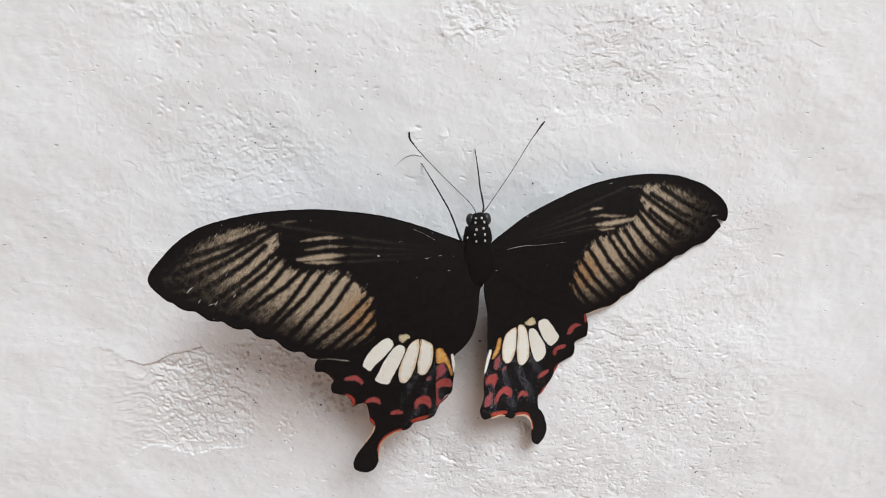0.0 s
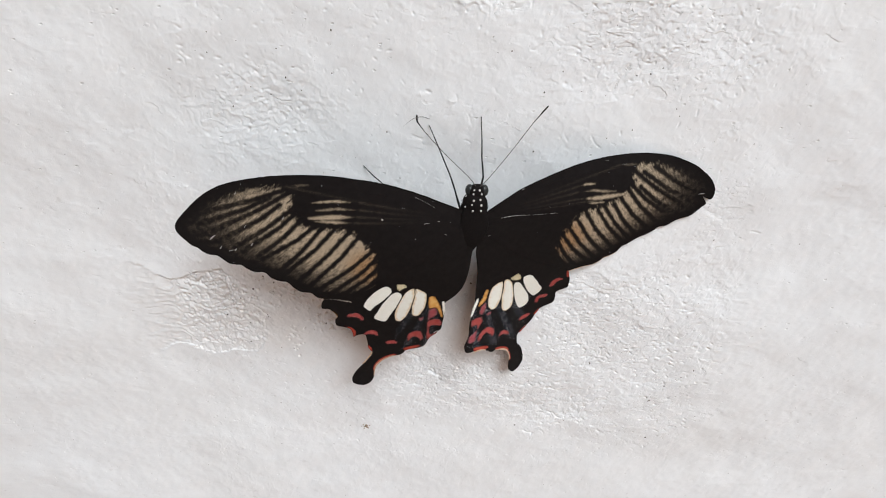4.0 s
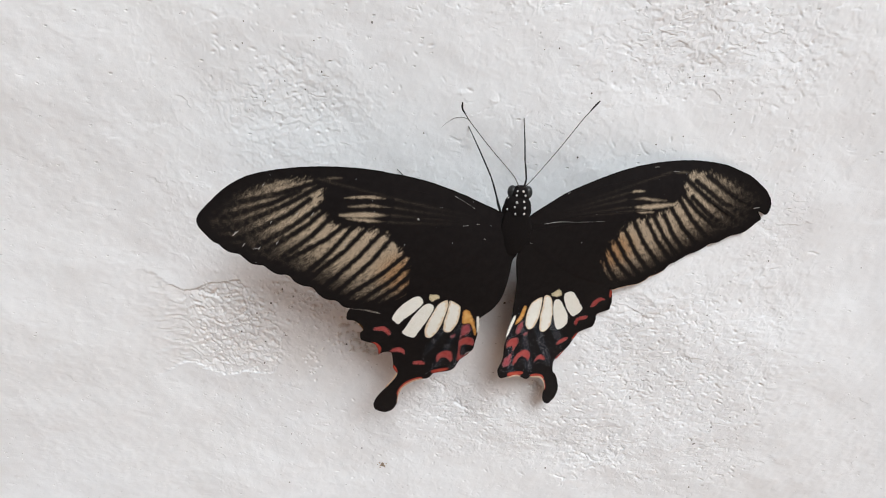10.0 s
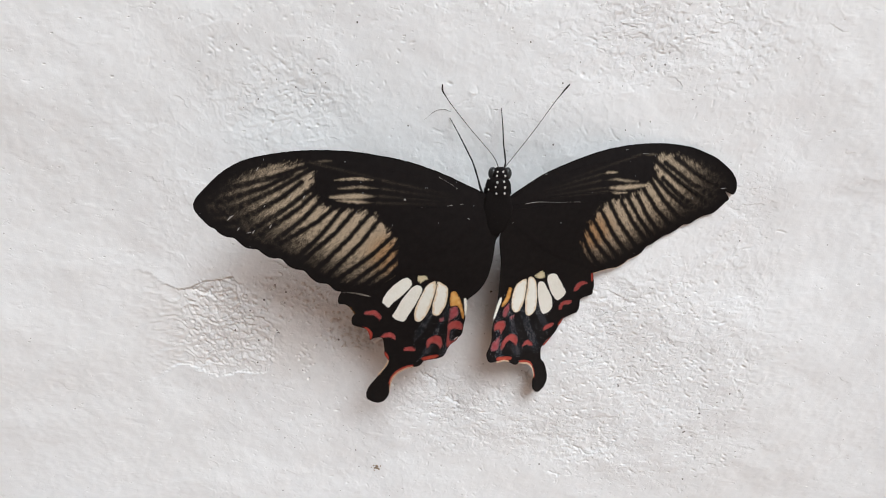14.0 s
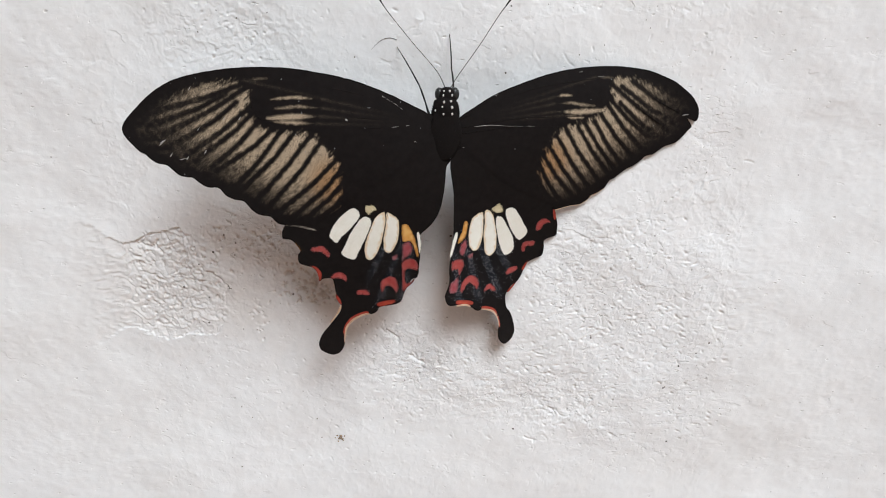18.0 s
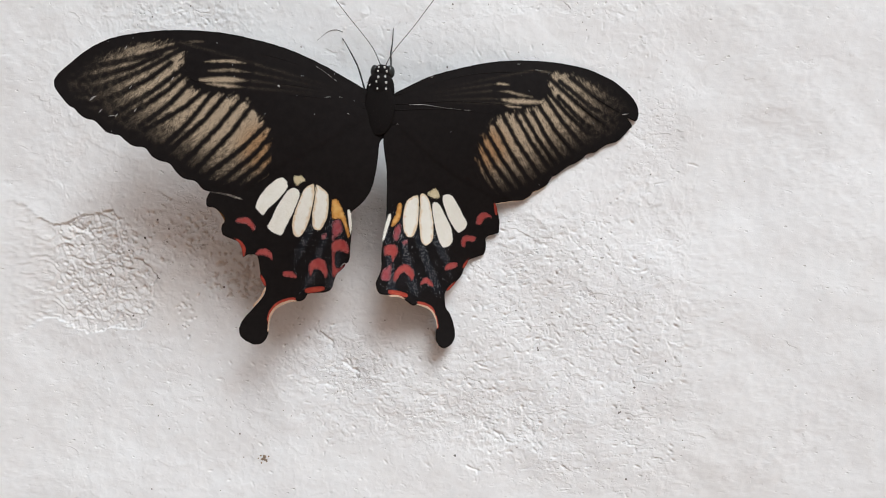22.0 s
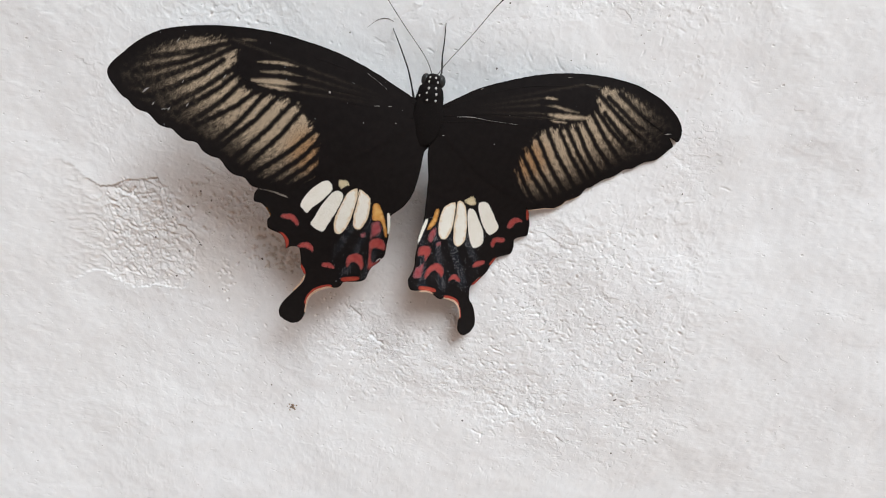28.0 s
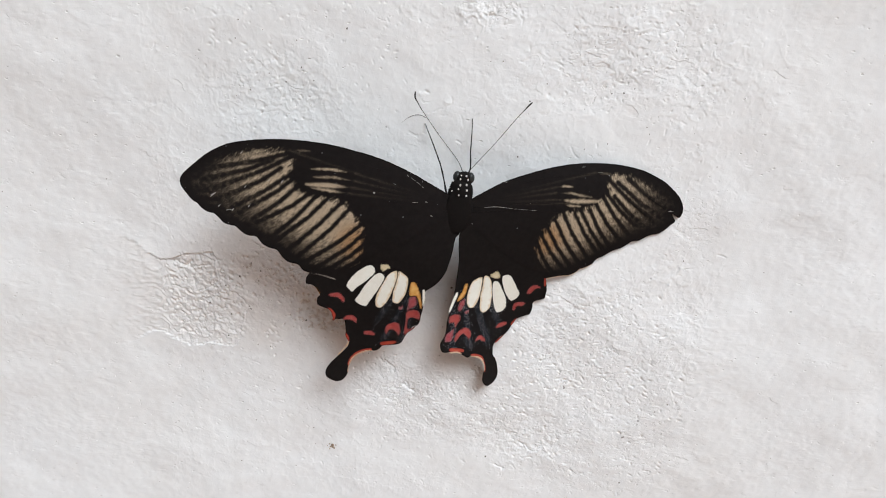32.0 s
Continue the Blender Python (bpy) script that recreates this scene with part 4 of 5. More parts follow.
LEFT_MARGIN = [(-50.5, 9.1), (-50, 7.4), (-48, 5.2), (-45.9, 3.8), (-42.1, 1.1), (-38.6, -0.6), (-36.2, -1.5), (-32.7, -3.8), (-29, -6.6), (-26.3, -8.3), (-21, -9.7)]
RIGHT_MARGIN = [(52.5, 9.6), (50.4, 8.3), (51, 5.9), (46.6, 3.1), (42.5, 0.9), (39, -1.1), (34.4, -4.6), (29.7, -7.8), (24.8, -9.1)]
LEFT_MARKS = []
LEFT_MARKS.append(("cream_spot", CREAM, CREAM_TEXT, [(-14.5, -5.6), (-13.5, -6), (-13.3, -7.3), (-14.8, -9.1), (-16.6, -10.9), (-17.6, -12.1), (-18.3, -11.6), (-18.8, -10.6), (-17.9, -8.8), (-16.3, -6.9)], 4))
LEFT_MARKS.append(("cream_spot", CREAM, CREAM_TEXT, [(-12.8, -7.5), (-11.5, -7.6), (-11.3, -8.7), (-12.2, -10.9), (-13.5, -13.4), (-14.6, -15.6), (-15.9, -15.4), (-17, -14.4), (-16.2, -12.7), (-14.6, -9.6)], 4))
LEFT_MARKS.append(("cream_spot", CREAM_WARM, CREAM_TEXT, [(-9.2, -6.6), (-8.7, -7), (-8.9, -9.5), (-9.6, -12), (-10.5, -14.6), (-11.7, -16), (-12.7, -15.4), (-12.7, -13.4), (-11.9, -10.9), (-10.7, -7.9)], 4))
LEFT_MARKS.append(("cream_spot", CREAM_WARM, CREAM_TEXT, [(-8.4, -6.8), (-7.4, -7.2), (-6.5, -8.1), (-6.3, -9.3), (-6.7, -12.2), (-7.7, -14.4), (-8.5, -14.7), (-9.2, -14.1), (-9.2, -12), (-8.7, -9.5)], 4))
LEFT_MARKS.append(("buff_spot", BUFF, "small heart-shaped buff spot", [(-12.1, -5.1), (-11.4, -5), (-10.8, -5), (-10.3, -5.4), (-10.1, -6), (-10.8, -6.3), (-11.5, -6.9), (-12, -6.5), (-12.2, -5.9)], 4))
LEFT_MARKS.append(("amber_spot", AMBER, "narrow amber spot", [(-5.7, -9.1), (-4.7, -9.2), (-3.9, -10.8), (-3.3, -12.6), (-2.8, -15.7), (-3.2, -16.1), (-3.8, -13.8), (-4.4, -12.7), (-5.3, -12.8), (-5.8, -12.4), (-5.9, -10.2)], 4))
LEFT_MARKS.append(("pale_spot", CREAM, "narrow white spot on the inner margin", [(-3.1, -11), (-2.5, -11.2), (-2.3, -13.5), (-2.6, -15.6), (-2.8, -15.1), (-3, -12.9)], 4))
LEFT_MARKS.append(("red_spot", RED, RED_TEXT, [(-22.5, -13.2), (-21.5, -12.7), (-20.2, -12.7), (-19.4, -13.6), (-19.1, -14.6), (-19.6, -15.3), (-20, -14.6), (-20.9, -13.9), (-22, -13.8)], 4))
LEFT_MARKS.append(("red_spot", RED, RED_TEXT, [(-19.5, -19.4), (-18.8, -18.4), (-17.7, -18.3), (-16.8, -18.8), (-16.5, -19.9), (-16.7, -20.6), (-17.6, -19.8), (-19.1, -19.7)], 4))
LEFT_MARKS.append(("red_spot", RED, RED_TEXT, [(-15.1, -23.1), (-14.5, -22.6), (-13.3, -22.6), (-12.6, -23.5), (-12.8, -24.1), (-13.9, -23.8), (-14.9, -23.7)], 4))
LEFT_MARKS.append(("red_spot", RED, RED_TEXT, [(-10.3, -23.5), (-10.5, -22.2), (-10, -20.7), (-8.7, -20.1), (-7.6, -20.4), (-7.1, -21.6), (-7, -23.3), (-7.6, -24.2), (-8, -23.1), (-8.9, -22.3), (-9.6, -22.6), (-10, -23.6)], 4))
LEFT_MARKS.append(("red_spot", ROSE, RED_TEXT, [(-5.8, -13.2), (-4.5, -12.7), (-4, -13.8), (-4.1, -15.2), (-5, -16), (-5.5, -16.3), (-6, -17.1), (-5.9, -14.3)], 4))
LEFT_MARKS.append(("red_spot", RED, RED_TEXT, [(-6.2, -17.5), (-5.7, -16.7), (-4.6, -16.4), (-3.5, -16.7), (-3, -18.1), (-3.1, -19.3), (-4, -19), (-5.1, -18.8), (-5.6, -19.5), (-5.6, -21.5), (-5, -22.1), (-4.1, -21.3), (-3.9, -21.7), (-5.4, -23.2), (-5.9, -23.9), (-6.3, -23.5), (-6.2, -19.9)], 4))
LEFT_MARKS.append(("edge_line", EDGE_RED, EDGE_TEXT, [(-23, -16.4), (-21.8, -16.9), (-21, -18.2), (-21.2, -19.5), (-21.6, -19.9), (-21.7, -18.6), (-22.1, -17.4)], 4))
LEFT_MARKS.append(("edge_line", EDGE_RED, EDGE_TEXT, [(-11.2, -26.1), (-8.2, -25.7), (-8, -26.6), (-10.9, -27.1)], 4))
LEFT_MARKS.append(("edge_line", EDGE_RED, EDGE_TEXT, [(-18, -33.8), (-18, -32.7), (-17.5, -31.1), (-16.2, -29.5), (-14.2, -28.8), (-13.2, -28.7), (-13.2, -27.9), (-14.4, -27.9), (-16.4, -28.7), (-17.8, -30.4), (-18.3, -32.1)], 4))
LEFT_MARKS.append(("edge_line", EDGE_RED, EDGE_TEXT, [(-18.8, -23.1), (-18.1, -24.5), (-18, -25.9), (-18.5, -25), (-18.9, -24)], 4))
LEFT_MARKS.append(("edge_line", FRINGE, "thin pale orange edge line", [(-18.1, -25.6), (-18.3, -26.7), (-19.2, -28.1), (-20.2, -29.4), (-20.4, -29.1), (-19.3, -27.8), (-18.6, -26.4)], 4))
LEFT_MARKS.append(("edge_line", AMBER, "thin pale orange edge line", [(-25.1, -11.7), (-24.3, -12.7), (-24.2, -13.7), (-24.4, -13.1)], 4))
LEFT_MARKS.append(("red_spot", ROSE, RED_TEXT, [(-7.9, -15.8), (-7, -15.2), (-6.9, -15.9), (-7.5, -16.6)], 4))
LEFT_MARKS.append(("edge_line", FRINGE, "thin pale orange edge line", [(-18.1, -34.4), (-17.9, -32.8), (-17.3, -31.1), (-16.1, -29.7), (-14.1, -28.8), (-13, -28.7), (-13, -28.5), (-14.2, -28.4), (-16.2, -29.2), (-17.6, -30.8), (-18.1, -32.7), (-18.3, -34.4)], 4))
LEFT_MARKS.append(("edge_line", WORN_EDGE, "thin worn pale line along the forewing margin", [(-26.2, -8.3), (-24, -8.5), (-21.4, -9.2), (-21.3, -9.6), (-24, -8.8), (-26.1, -8.5)], 3))
RIGHT_MARKS = []
RIGHT_MARKS.append(("cream_spot", CREAM_WARM, CREAM_TEXT, [(7.3, -9.5), (8.1, -8.6), (9.3, -8.1), (9.6, -8.8), (9.7, -11.2), (9.4, -13.9), (8.7, -15.7), (7.8, -15.9), (7.1, -15), (6.8, -13.1), (7, -11)], 4))
RIGHT_MARKS.append(("cream_spot", CREAM_WARM, CREAM_TEXT, [(9.9, -8.1), (10.7, -7.9), (11.6, -9.2), (12.1, -11.4), (12.5, -14.8), (12.3, -16.7), (11.2, -17.6), (10.2, -16.7), (9.9, -13.9), (9.9, -10.7)], 4))
RIGHT_MARKS.append(("cream_spot", CREAM, CREAM_TEXT, [(12.3, -9.5), (13.4, -9.6), (14.5, -11.6), (15.7, -14), (16.3, -16.3), (15.9, -17.6), (14.5, -18.1), (13.5, -16.5), (12.8, -13.7), (12.3, -11.5)], 4))
RIGHT_MARKS.append(("cream_spot", CREAM, CREAM_TEXT, [(14.1, -8.4), (15, -7.8), (16, -8.2), (17, -9.7), (17.9, -11.4), (19, -13.4), (18.3, -14.7), (17.2, -15.1), (16, -13.5), (14.7, -10.9)], 4))
RIGHT_MARKS.append(("buff_spot", BUFF, "small heart-shaped buff spot", [(11.1, -7.6), (11.9, -6.9), (12.7, -6.6), (13.4, -7.5), (13.5, -8.5), (12.6, -8.7), (11.6, -8.3)], 4))
RIGHT_MARKS.append(("amber_spot", AMBER, "narrow amber spot", [(5.9, -9.5), (6.6, -9.7), (6.5, -11.5), (6, -13), (4.9, -14), (4.6, -13.4), (5.4, -11.4)], 4))
RIGHT_MARKS.append(("pale_spot", CREAM, "narrow white spot on the inner margin", [(4.2, -11.6), (4.7, -11.9), (4.4, -13.4), (3.8, -15.4), (3.2, -17.1), (3.1, -15.9), (3.6, -13.6)], 4))
RIGHT_MARKS.append(("red_spot", RED, RED_TEXT, [(20.8, -13.1), (21.2, -11.6), (22.4, -11.1), (23.7, -11.6), (24, -12.3), (22.8, -12.4), (21.9, -13.7), (21, -13.7)], 4))
RIGHT_MARKS.append(("red_spot", RED, RED_TEXT, [(18, -17.7), (18.2, -16.2), (19.4, -15.8), (20.9, -16.1), (21, -17), (20.1, -17.3), (19.2, -17.1), (18.8, -18.4)], 4))
RIGHT_MARKS.append(("red_spot", RED, RED_TEXT, [(14.8, -22.5), (15.2, -21.7), (16.2, -21.3), (17.3, -21.4), (17.5, -22.2), (16.4, -22.8), (15.2, -23)], 4))
RIGHT_MARKS.append(("red_spot", RED, RED_TEXT, [(10.2, -25.2), (10.6, -24.3), (11.5, -24), (12.4, -24.9), (12.9, -26.1), (12, -25.9), (11.3, -25.3), (10.3, -25.7)], 4))
RIGHT_MARKS.append(("red_spot", RED, RED_TEXT, [(5.1, -23.8), (5.4, -22.6), (6, -21.7), (7.1, -21.1), (8.3, -21.6), (9, -22.8), (9.1, -24), (8.6, -24.6), (7.9, -23.6), (7.1, -22.9), (6.4, -23.3), (5.9, -24.2), (5.4, -24.6)], 4))
RIGHT_MARKS.append(("red_spot", RED, RED_TEXT, [(3.4, -19.1), (3.5, -17.7), (4.4, -17.2), (5.7, -17.5), (6, -18.7), (5.5, -19.9), (5, -20.7), (4.6, -19.5), (3.8, -19.5)], 4))
RIGHT_MARKS.append(("red_spot", ROSE, RED_TEXT, [(2.9, -23.7), (3.1, -22.2), (4, -21.6), (4.9, -21), (4.8, -22.6), (4.6, -24), (3.7, -24.3)], 4))
RIGHT_MARKS.append(("red_spot", ROSE, RED_TEXT, [(5, -16), (5.2, -14.4), (6.1, -13.4), (6.5, -14), (6.4, -15.4), (5.8, -16.7)], 4))
RIGHT_MARKS.append(("edge_line", EDGE_RED, EDGE_TEXT, [(4.6, -25.9), (7.5, -26.8), (7.7, -27.7), (4.6, -26.8)], 4))
RIGHT_MARKS.append(("edge_line", EDGE_RED, EDGE_TEXT, [(9.8, -28.7), (11.2, -29.1), (12.7, -30.2), (13.6, -32.1), (14.1, -34.4), (13.7, -34.7), (13.5, -32.9), (12.8, -31.2), (11.6, -30), (9.9, -29.3)], 4))
RIGHT_MARKS.append(("edge_line", EDGE_RED, EDGE_TEXT, [(18.5, -22.5), (19, -21.4), (19.9, -20.5), (19.7, -21.2), (19, -22.6)], 4))
RIGHT_MARKS.append(("edge_line", EDGE_RED, EDGE_TEXT, [(15.4, -27), (16.4, -25.9), (17.5, -25.2), (16.9, -26.1), (15.8, -27.2)], 4))
RIGHT_MARKS.append(("edge_line", EDGE_RED, EDGE_TEXT, [(24.2, -9.3), (24.8, -9.7), (25.2, -11.5), (24.7, -11.6)], 4))
RIGHT_MARKS.append(("red_spot", ROSE, RED_TEXT, [(6.6, -16.9), (7.7, -16.5), (7.6, -17.5), (7, -17.5)], 4))
RIGHT_MARKS.append(("edge_line", FRINGE, "thin pale orange edge line", [(4.6, -26.9), (6.4, -27.2), (7.4, -27.9), (7.2, -28), (6.3, -27.5), (4.6, -27.2)], 4))
RIGHT_MARKS.append(("edge_line", FRINGE, "thin pale orange edge line", [(9.8, -29.2), (11.6, -29.9), (12.9, -31.1), (13.6, -32.8), (13.9, -34.4), (13.7, -34.4), (13.4, -32.8), (12.6, -31.3), (11.4, -30.2), (9.8, -29.4)], 4))
RIGHT_FRINGE = [(24.6, -9.35), (25.8, -9.2), (28, -8.8), (30.1, -8.7), (31.7, -7.7), (32.2, -6.9), (33.5, -6.4), (35, -5.4)]
LEFT_SCUFFS = [([(-45.2, 6.2), (-44.6, 6.8), (-44.1, 7.1)], 0.22), ([(-42.3, 3.8), (-41.1, 4)], 0.12), ([(-8.5, 13.7), (-6.8, 12.7), (-5, 11.4)], 0.07), ([(-6.9, 8.5), (-3.9, 8.7)], 0.07), ([(-3.1, 6), (-2.7, 5.8)], 0.16), ([(-14.6, 10.0), (-14.4, 9.9), (-14.2, 9.75)], 0.42), ([(-39.65, 14.9), (-39.2, 15.55)], 0.16), ([(-43.75, 4.3), (-43.3, 4.95)], 0.16), ([(-41.25, 3.7), (-40.8, 4.35)], 0.16), ([(-26.85, 4.8), (-26.4, 5.45)], 0.16), ([(-38.25, 4.7), (-37.8, 5.35)], 0.16), ([(-34.55, 10.1), (-34.1, 10.75)], 0.16), ([(-32.05, 10.1), (-31.6, 10.75)], 0.16), ([(-38.95, 8.4), (-38.5, 9.05)], 0.16)]
# the second run paints the highlight along a vein; the rest are scuffs
RIGHT_SCUFFS_GLINT = [([(7.5, 8.1), (10.2, 8.3), (13.9, 8)], 0.12), ([(13.9, 8), (18.9, 7.8)], 0.06), ([(49.2, 8.9), (50.5, 9.1)], 0.2), ([(27.4, 17.2), (28.2, 17.3)], 0.12), ([(11.3, 13.3), (11.7, 13.5)], 0.14), ([(17.1, 9.3), (17.6, 9.3)], 0.1), ([(31.1, 16.4), (33.3, 16.3)], 0.1), ([(5.4, 4.6), (5.9, 4.6)], 0.08)]
LEFT_VEINS = [[(0, 8), (-12, 10.2), (-27, 10), (-29.8, 12)], [(0, 9.5), (-14, 14.5), (-29.5, 16.5)], [(-29.8, 12), (-29.7, 16)], [(0, 7), (-10, 8.5), (-21, 8.3)]]
RIGHT_VEINS = [[(5, 8), (16, 9.3), (31, 9.5), (33.5, 12)], [(5, 9.5), (18, 14.3), (33, 16.3)], [(33.5, 12), (33.4, 16)], [(5, 7), (14, 7.8), (24, 7.5)]]


def paint(ob, spots, window, warm, dust_sheen):
    """Writes the scales' attribute: pale window, its warmth, and dusting with painted sheen."""
    values = np.stack([window, warm, dust_sheen, np.ones(len(spots))], 1)
    values = np.concatenate([values, values]).astype(np.float32)
    layer = ob.data.attributes.new("scales", "FLOAT_COLOR", "POINT")
    layer.data.foreach_set("color", values.ravel())


def soft_window(spots, ring, lines, cells, margin, warm_at, heart):
    """The pale, smoky window of a forewing: sharp towards the cell, fading to the margin and the tip, cut by dark lines."""
    ring = smooth_closed(ring, 4)
    deep = distance(spots, ring, np.roll(ring, -1, 0)) * np.where(inside(spots, ring), 1, -1)
    wob = np.array([noise.noise((p[0] * 1.3, p[1] * 1.3, 3.0)) for p in spots])
    slow = np.array([noise.noise((p[0] * 0.25, p[1] * 0.25, 9.0)) for p in spots])
    lie = (0.75, 0.66) if heart[0] < 0 else (0.50, -0.87)
    hairs = np.array([noise.noise(((p[0] * lie[0] + p[1] * lie[1]) * 0.9, (p[1] * lie[0] - p[0] * lie[1]) * 4.2, 5.0)) for p in spots])
    window = ease(deep + 0.35 * wob + 0.8 * hairs, 0.0, 1.5) * (0.88 + 0.75 * hairs)
    edge = distance(spots, np.array(margin[:-1]), np.array(margin[1:]))
    window *= 0.87 * ease(edge + 0.7 * wob + 1.0 * slow, 0.8, 11.5) + 0.13 * ease(edge, 0.2, 2.5)
    away = np.hypot(spots[:, 0] - heart[0], spots[:, 1] - heart[1])
    low, far = (0.26, 28) if heart[0] < 0 else (0.20, 25)
    window *= low + (1 - low) * ease(away + 2.0 * slow, far, 5)
    a, b = np.array(lines[0::2], float), np.array(lines[1::2], float)
    for p, q in zip(a, b):
        d = (q - p) / np.hypot(*(q - p))
        mid = (p + q) / 2 + np.array([-d[1], d[0]]) * (0.35 if q[0] < 0 else -0.35)
        far = q + 7.0 * (q - mid) / np.hypot(*(q - mid))
        r = distance(spots, np.array([p - (1.6 if abs(p[0]) < 22 else 0.3) * d, mid, q]), np.array([mid, q, far]))
        window *= 0.02 + 0.98 * ease(r + 0.12 * wob, 0.14, 0.74)
    for i in range(0, len(cells), 3):
        c = np.array(cells[i:i + 3], float)
        along = distance(spots, c[:-1], c[1:])
        reach = np.clip((spots[:, 0] - c[0, 0]) / (c[2, 0] - c[0, 0]), 0, 1)
        thick = 0.45 + 0.55 * np.sin(np.pi * (0.10 + 0.80 * reach))
        wide, strong = ((0.45, 0.75), (0.50, 0.55), (0.85, 0.95), (0.55, 0.75), (0.45, 0.30))[i // 3]
        inner = reach if c[0, 0] > 0 else 1 - reach
        thick = thick * (0.55 + 0.45 * ease(inner + 0.15 * wob, 0.0, 0.5))
        strong = strong * ease(inner + 0.25 * wob, -0.08, 0.35)
        window = np.maximum(window, strong * thick * ease(along / thick + 0.20 * wob, wide, 0.0))
        # faint rays that go on towards the wing's root
        near = c[2] if c[2, 0] < 0 else c[0]
        root = near + 0.75 * (np.array((2.5, 8.5)) - near)
        ray = distance(spots, np.array([near]), np.array([root]))
        fall = np.clip(np.abs(spots[:, 0] - root[0]) / abs(near[0] - root[0]), 0, 1)
        window = np.maximum(window, 0.13 * fall * ease(ray + 0.15 * wob, 0.55, 0.0))
    warm = ease(np.hypot(spots[:, 0] - warm_at[0], spots[:, 1] - warm_at[1]), 6.5, 1.5)
    return window, warm


def deep_in(spots, ring):
    """How far each point lies from the outline."""
    return distance(spots, ring[::3], np.roll(ring[::3], -1, 0))


def build_forewing(side, ring, win, lines, cells, margin, warm_at, heart, veins, scuffs_glints, seed, fringe=()):
    outline = smooth_closed(ring, 10)
    ob, spots = sheet("forewing", side, outline, 0.09, 0.07, 0.24, WING, butterfly,
                      "long black forewing with smoky brown translucent streaks", 0.035, seed, ring[-6:])
    window, warm = soft_window(spots, win, lines, cells, margin, warm_at, heart)
    stripes = np.array([0.5 + noise.noise((p[0] * 1.3, p[1] * 1.3, 7.0)) for p in spots])
    tip = ease(np.abs(spots[:, 0] - 2.5), 30, 44) * ease(deep_in(spots, outline), 0.5, 3.0)
    paint(ob, spots, np.maximum(window, 0.16 * tip * stripes), warm, np.full(len(spots), 0.0012))
    for run in veins:
        pts = [(u, float(bend(side, u, w)) - 0.08, w) for u, w in run]
        tube("vein", pts, (0.08, 0.08, 0.05), VEIN, ob, sides=6)
    for p, q in zip(lines[2::4], lines[3::4]):
        p, q = np.array(p, float), np.array(q, float)
        d = (q - p) / np.hypot(*(q - p))
        mid = (p + q) / 2 + np.array([-d[1], d[0]]) * (0.35 if q[0] < 0 else -0.35)
        pts = [(u, float(bend(side, u, w)) - 0.075, w) for u, w in (p, mid, q)]
        tube("vein", pts, (0.05, 0.10, 0.08, 0.03), VEIN, ob, sides=6)
    for a, b in zip(fringe, fringe[1:]):
        pts = [(u, float(bend(side, u, w)) - 0.06, w - 0.03) for u, w in (a, ((a[0] + b[0]) / 2, (a[1] + b[1]) / 2 - 0.05), b)]
        tube("fringe", pts, (0.05, 0.085, 0.05), FRINGE, ob, "thin pale fringe on the scalloped wing edge", sides=6)
    # scuffs where scales are lost, and a vein's highlight drawn as pale streaks
    for run, width in scuffs_glints:
        pts = [(u, float(bend(side, u, w)) - 0.10, w) for u, w in run]
        worn = np.array([tuple(p) for p in smooth_open(pts, 10)])
        torn = np.random.RandomState(int(abs(pts[0][0]) * 10))
        at = 0
        while at < len(worn) - 2:
            end = min(len(worn) - 1, at + (torn.randint(3, 9) if width < 0.12 else 40))
            size = width * torn.uniform(0.25, 0.7)
            tube("scuff_glint", [tuple(p) for p in worn[at:end + 1:max(1, (end - at) // 2)]], (0.02, size, 0.6 * size, 0.01), SCUFF_GLINT, ob,
                 "pale streak of lost scales or painted vein highlight", sides=6, flat=0.4)
            at = end + torn.randint(0, 3)
    return ob


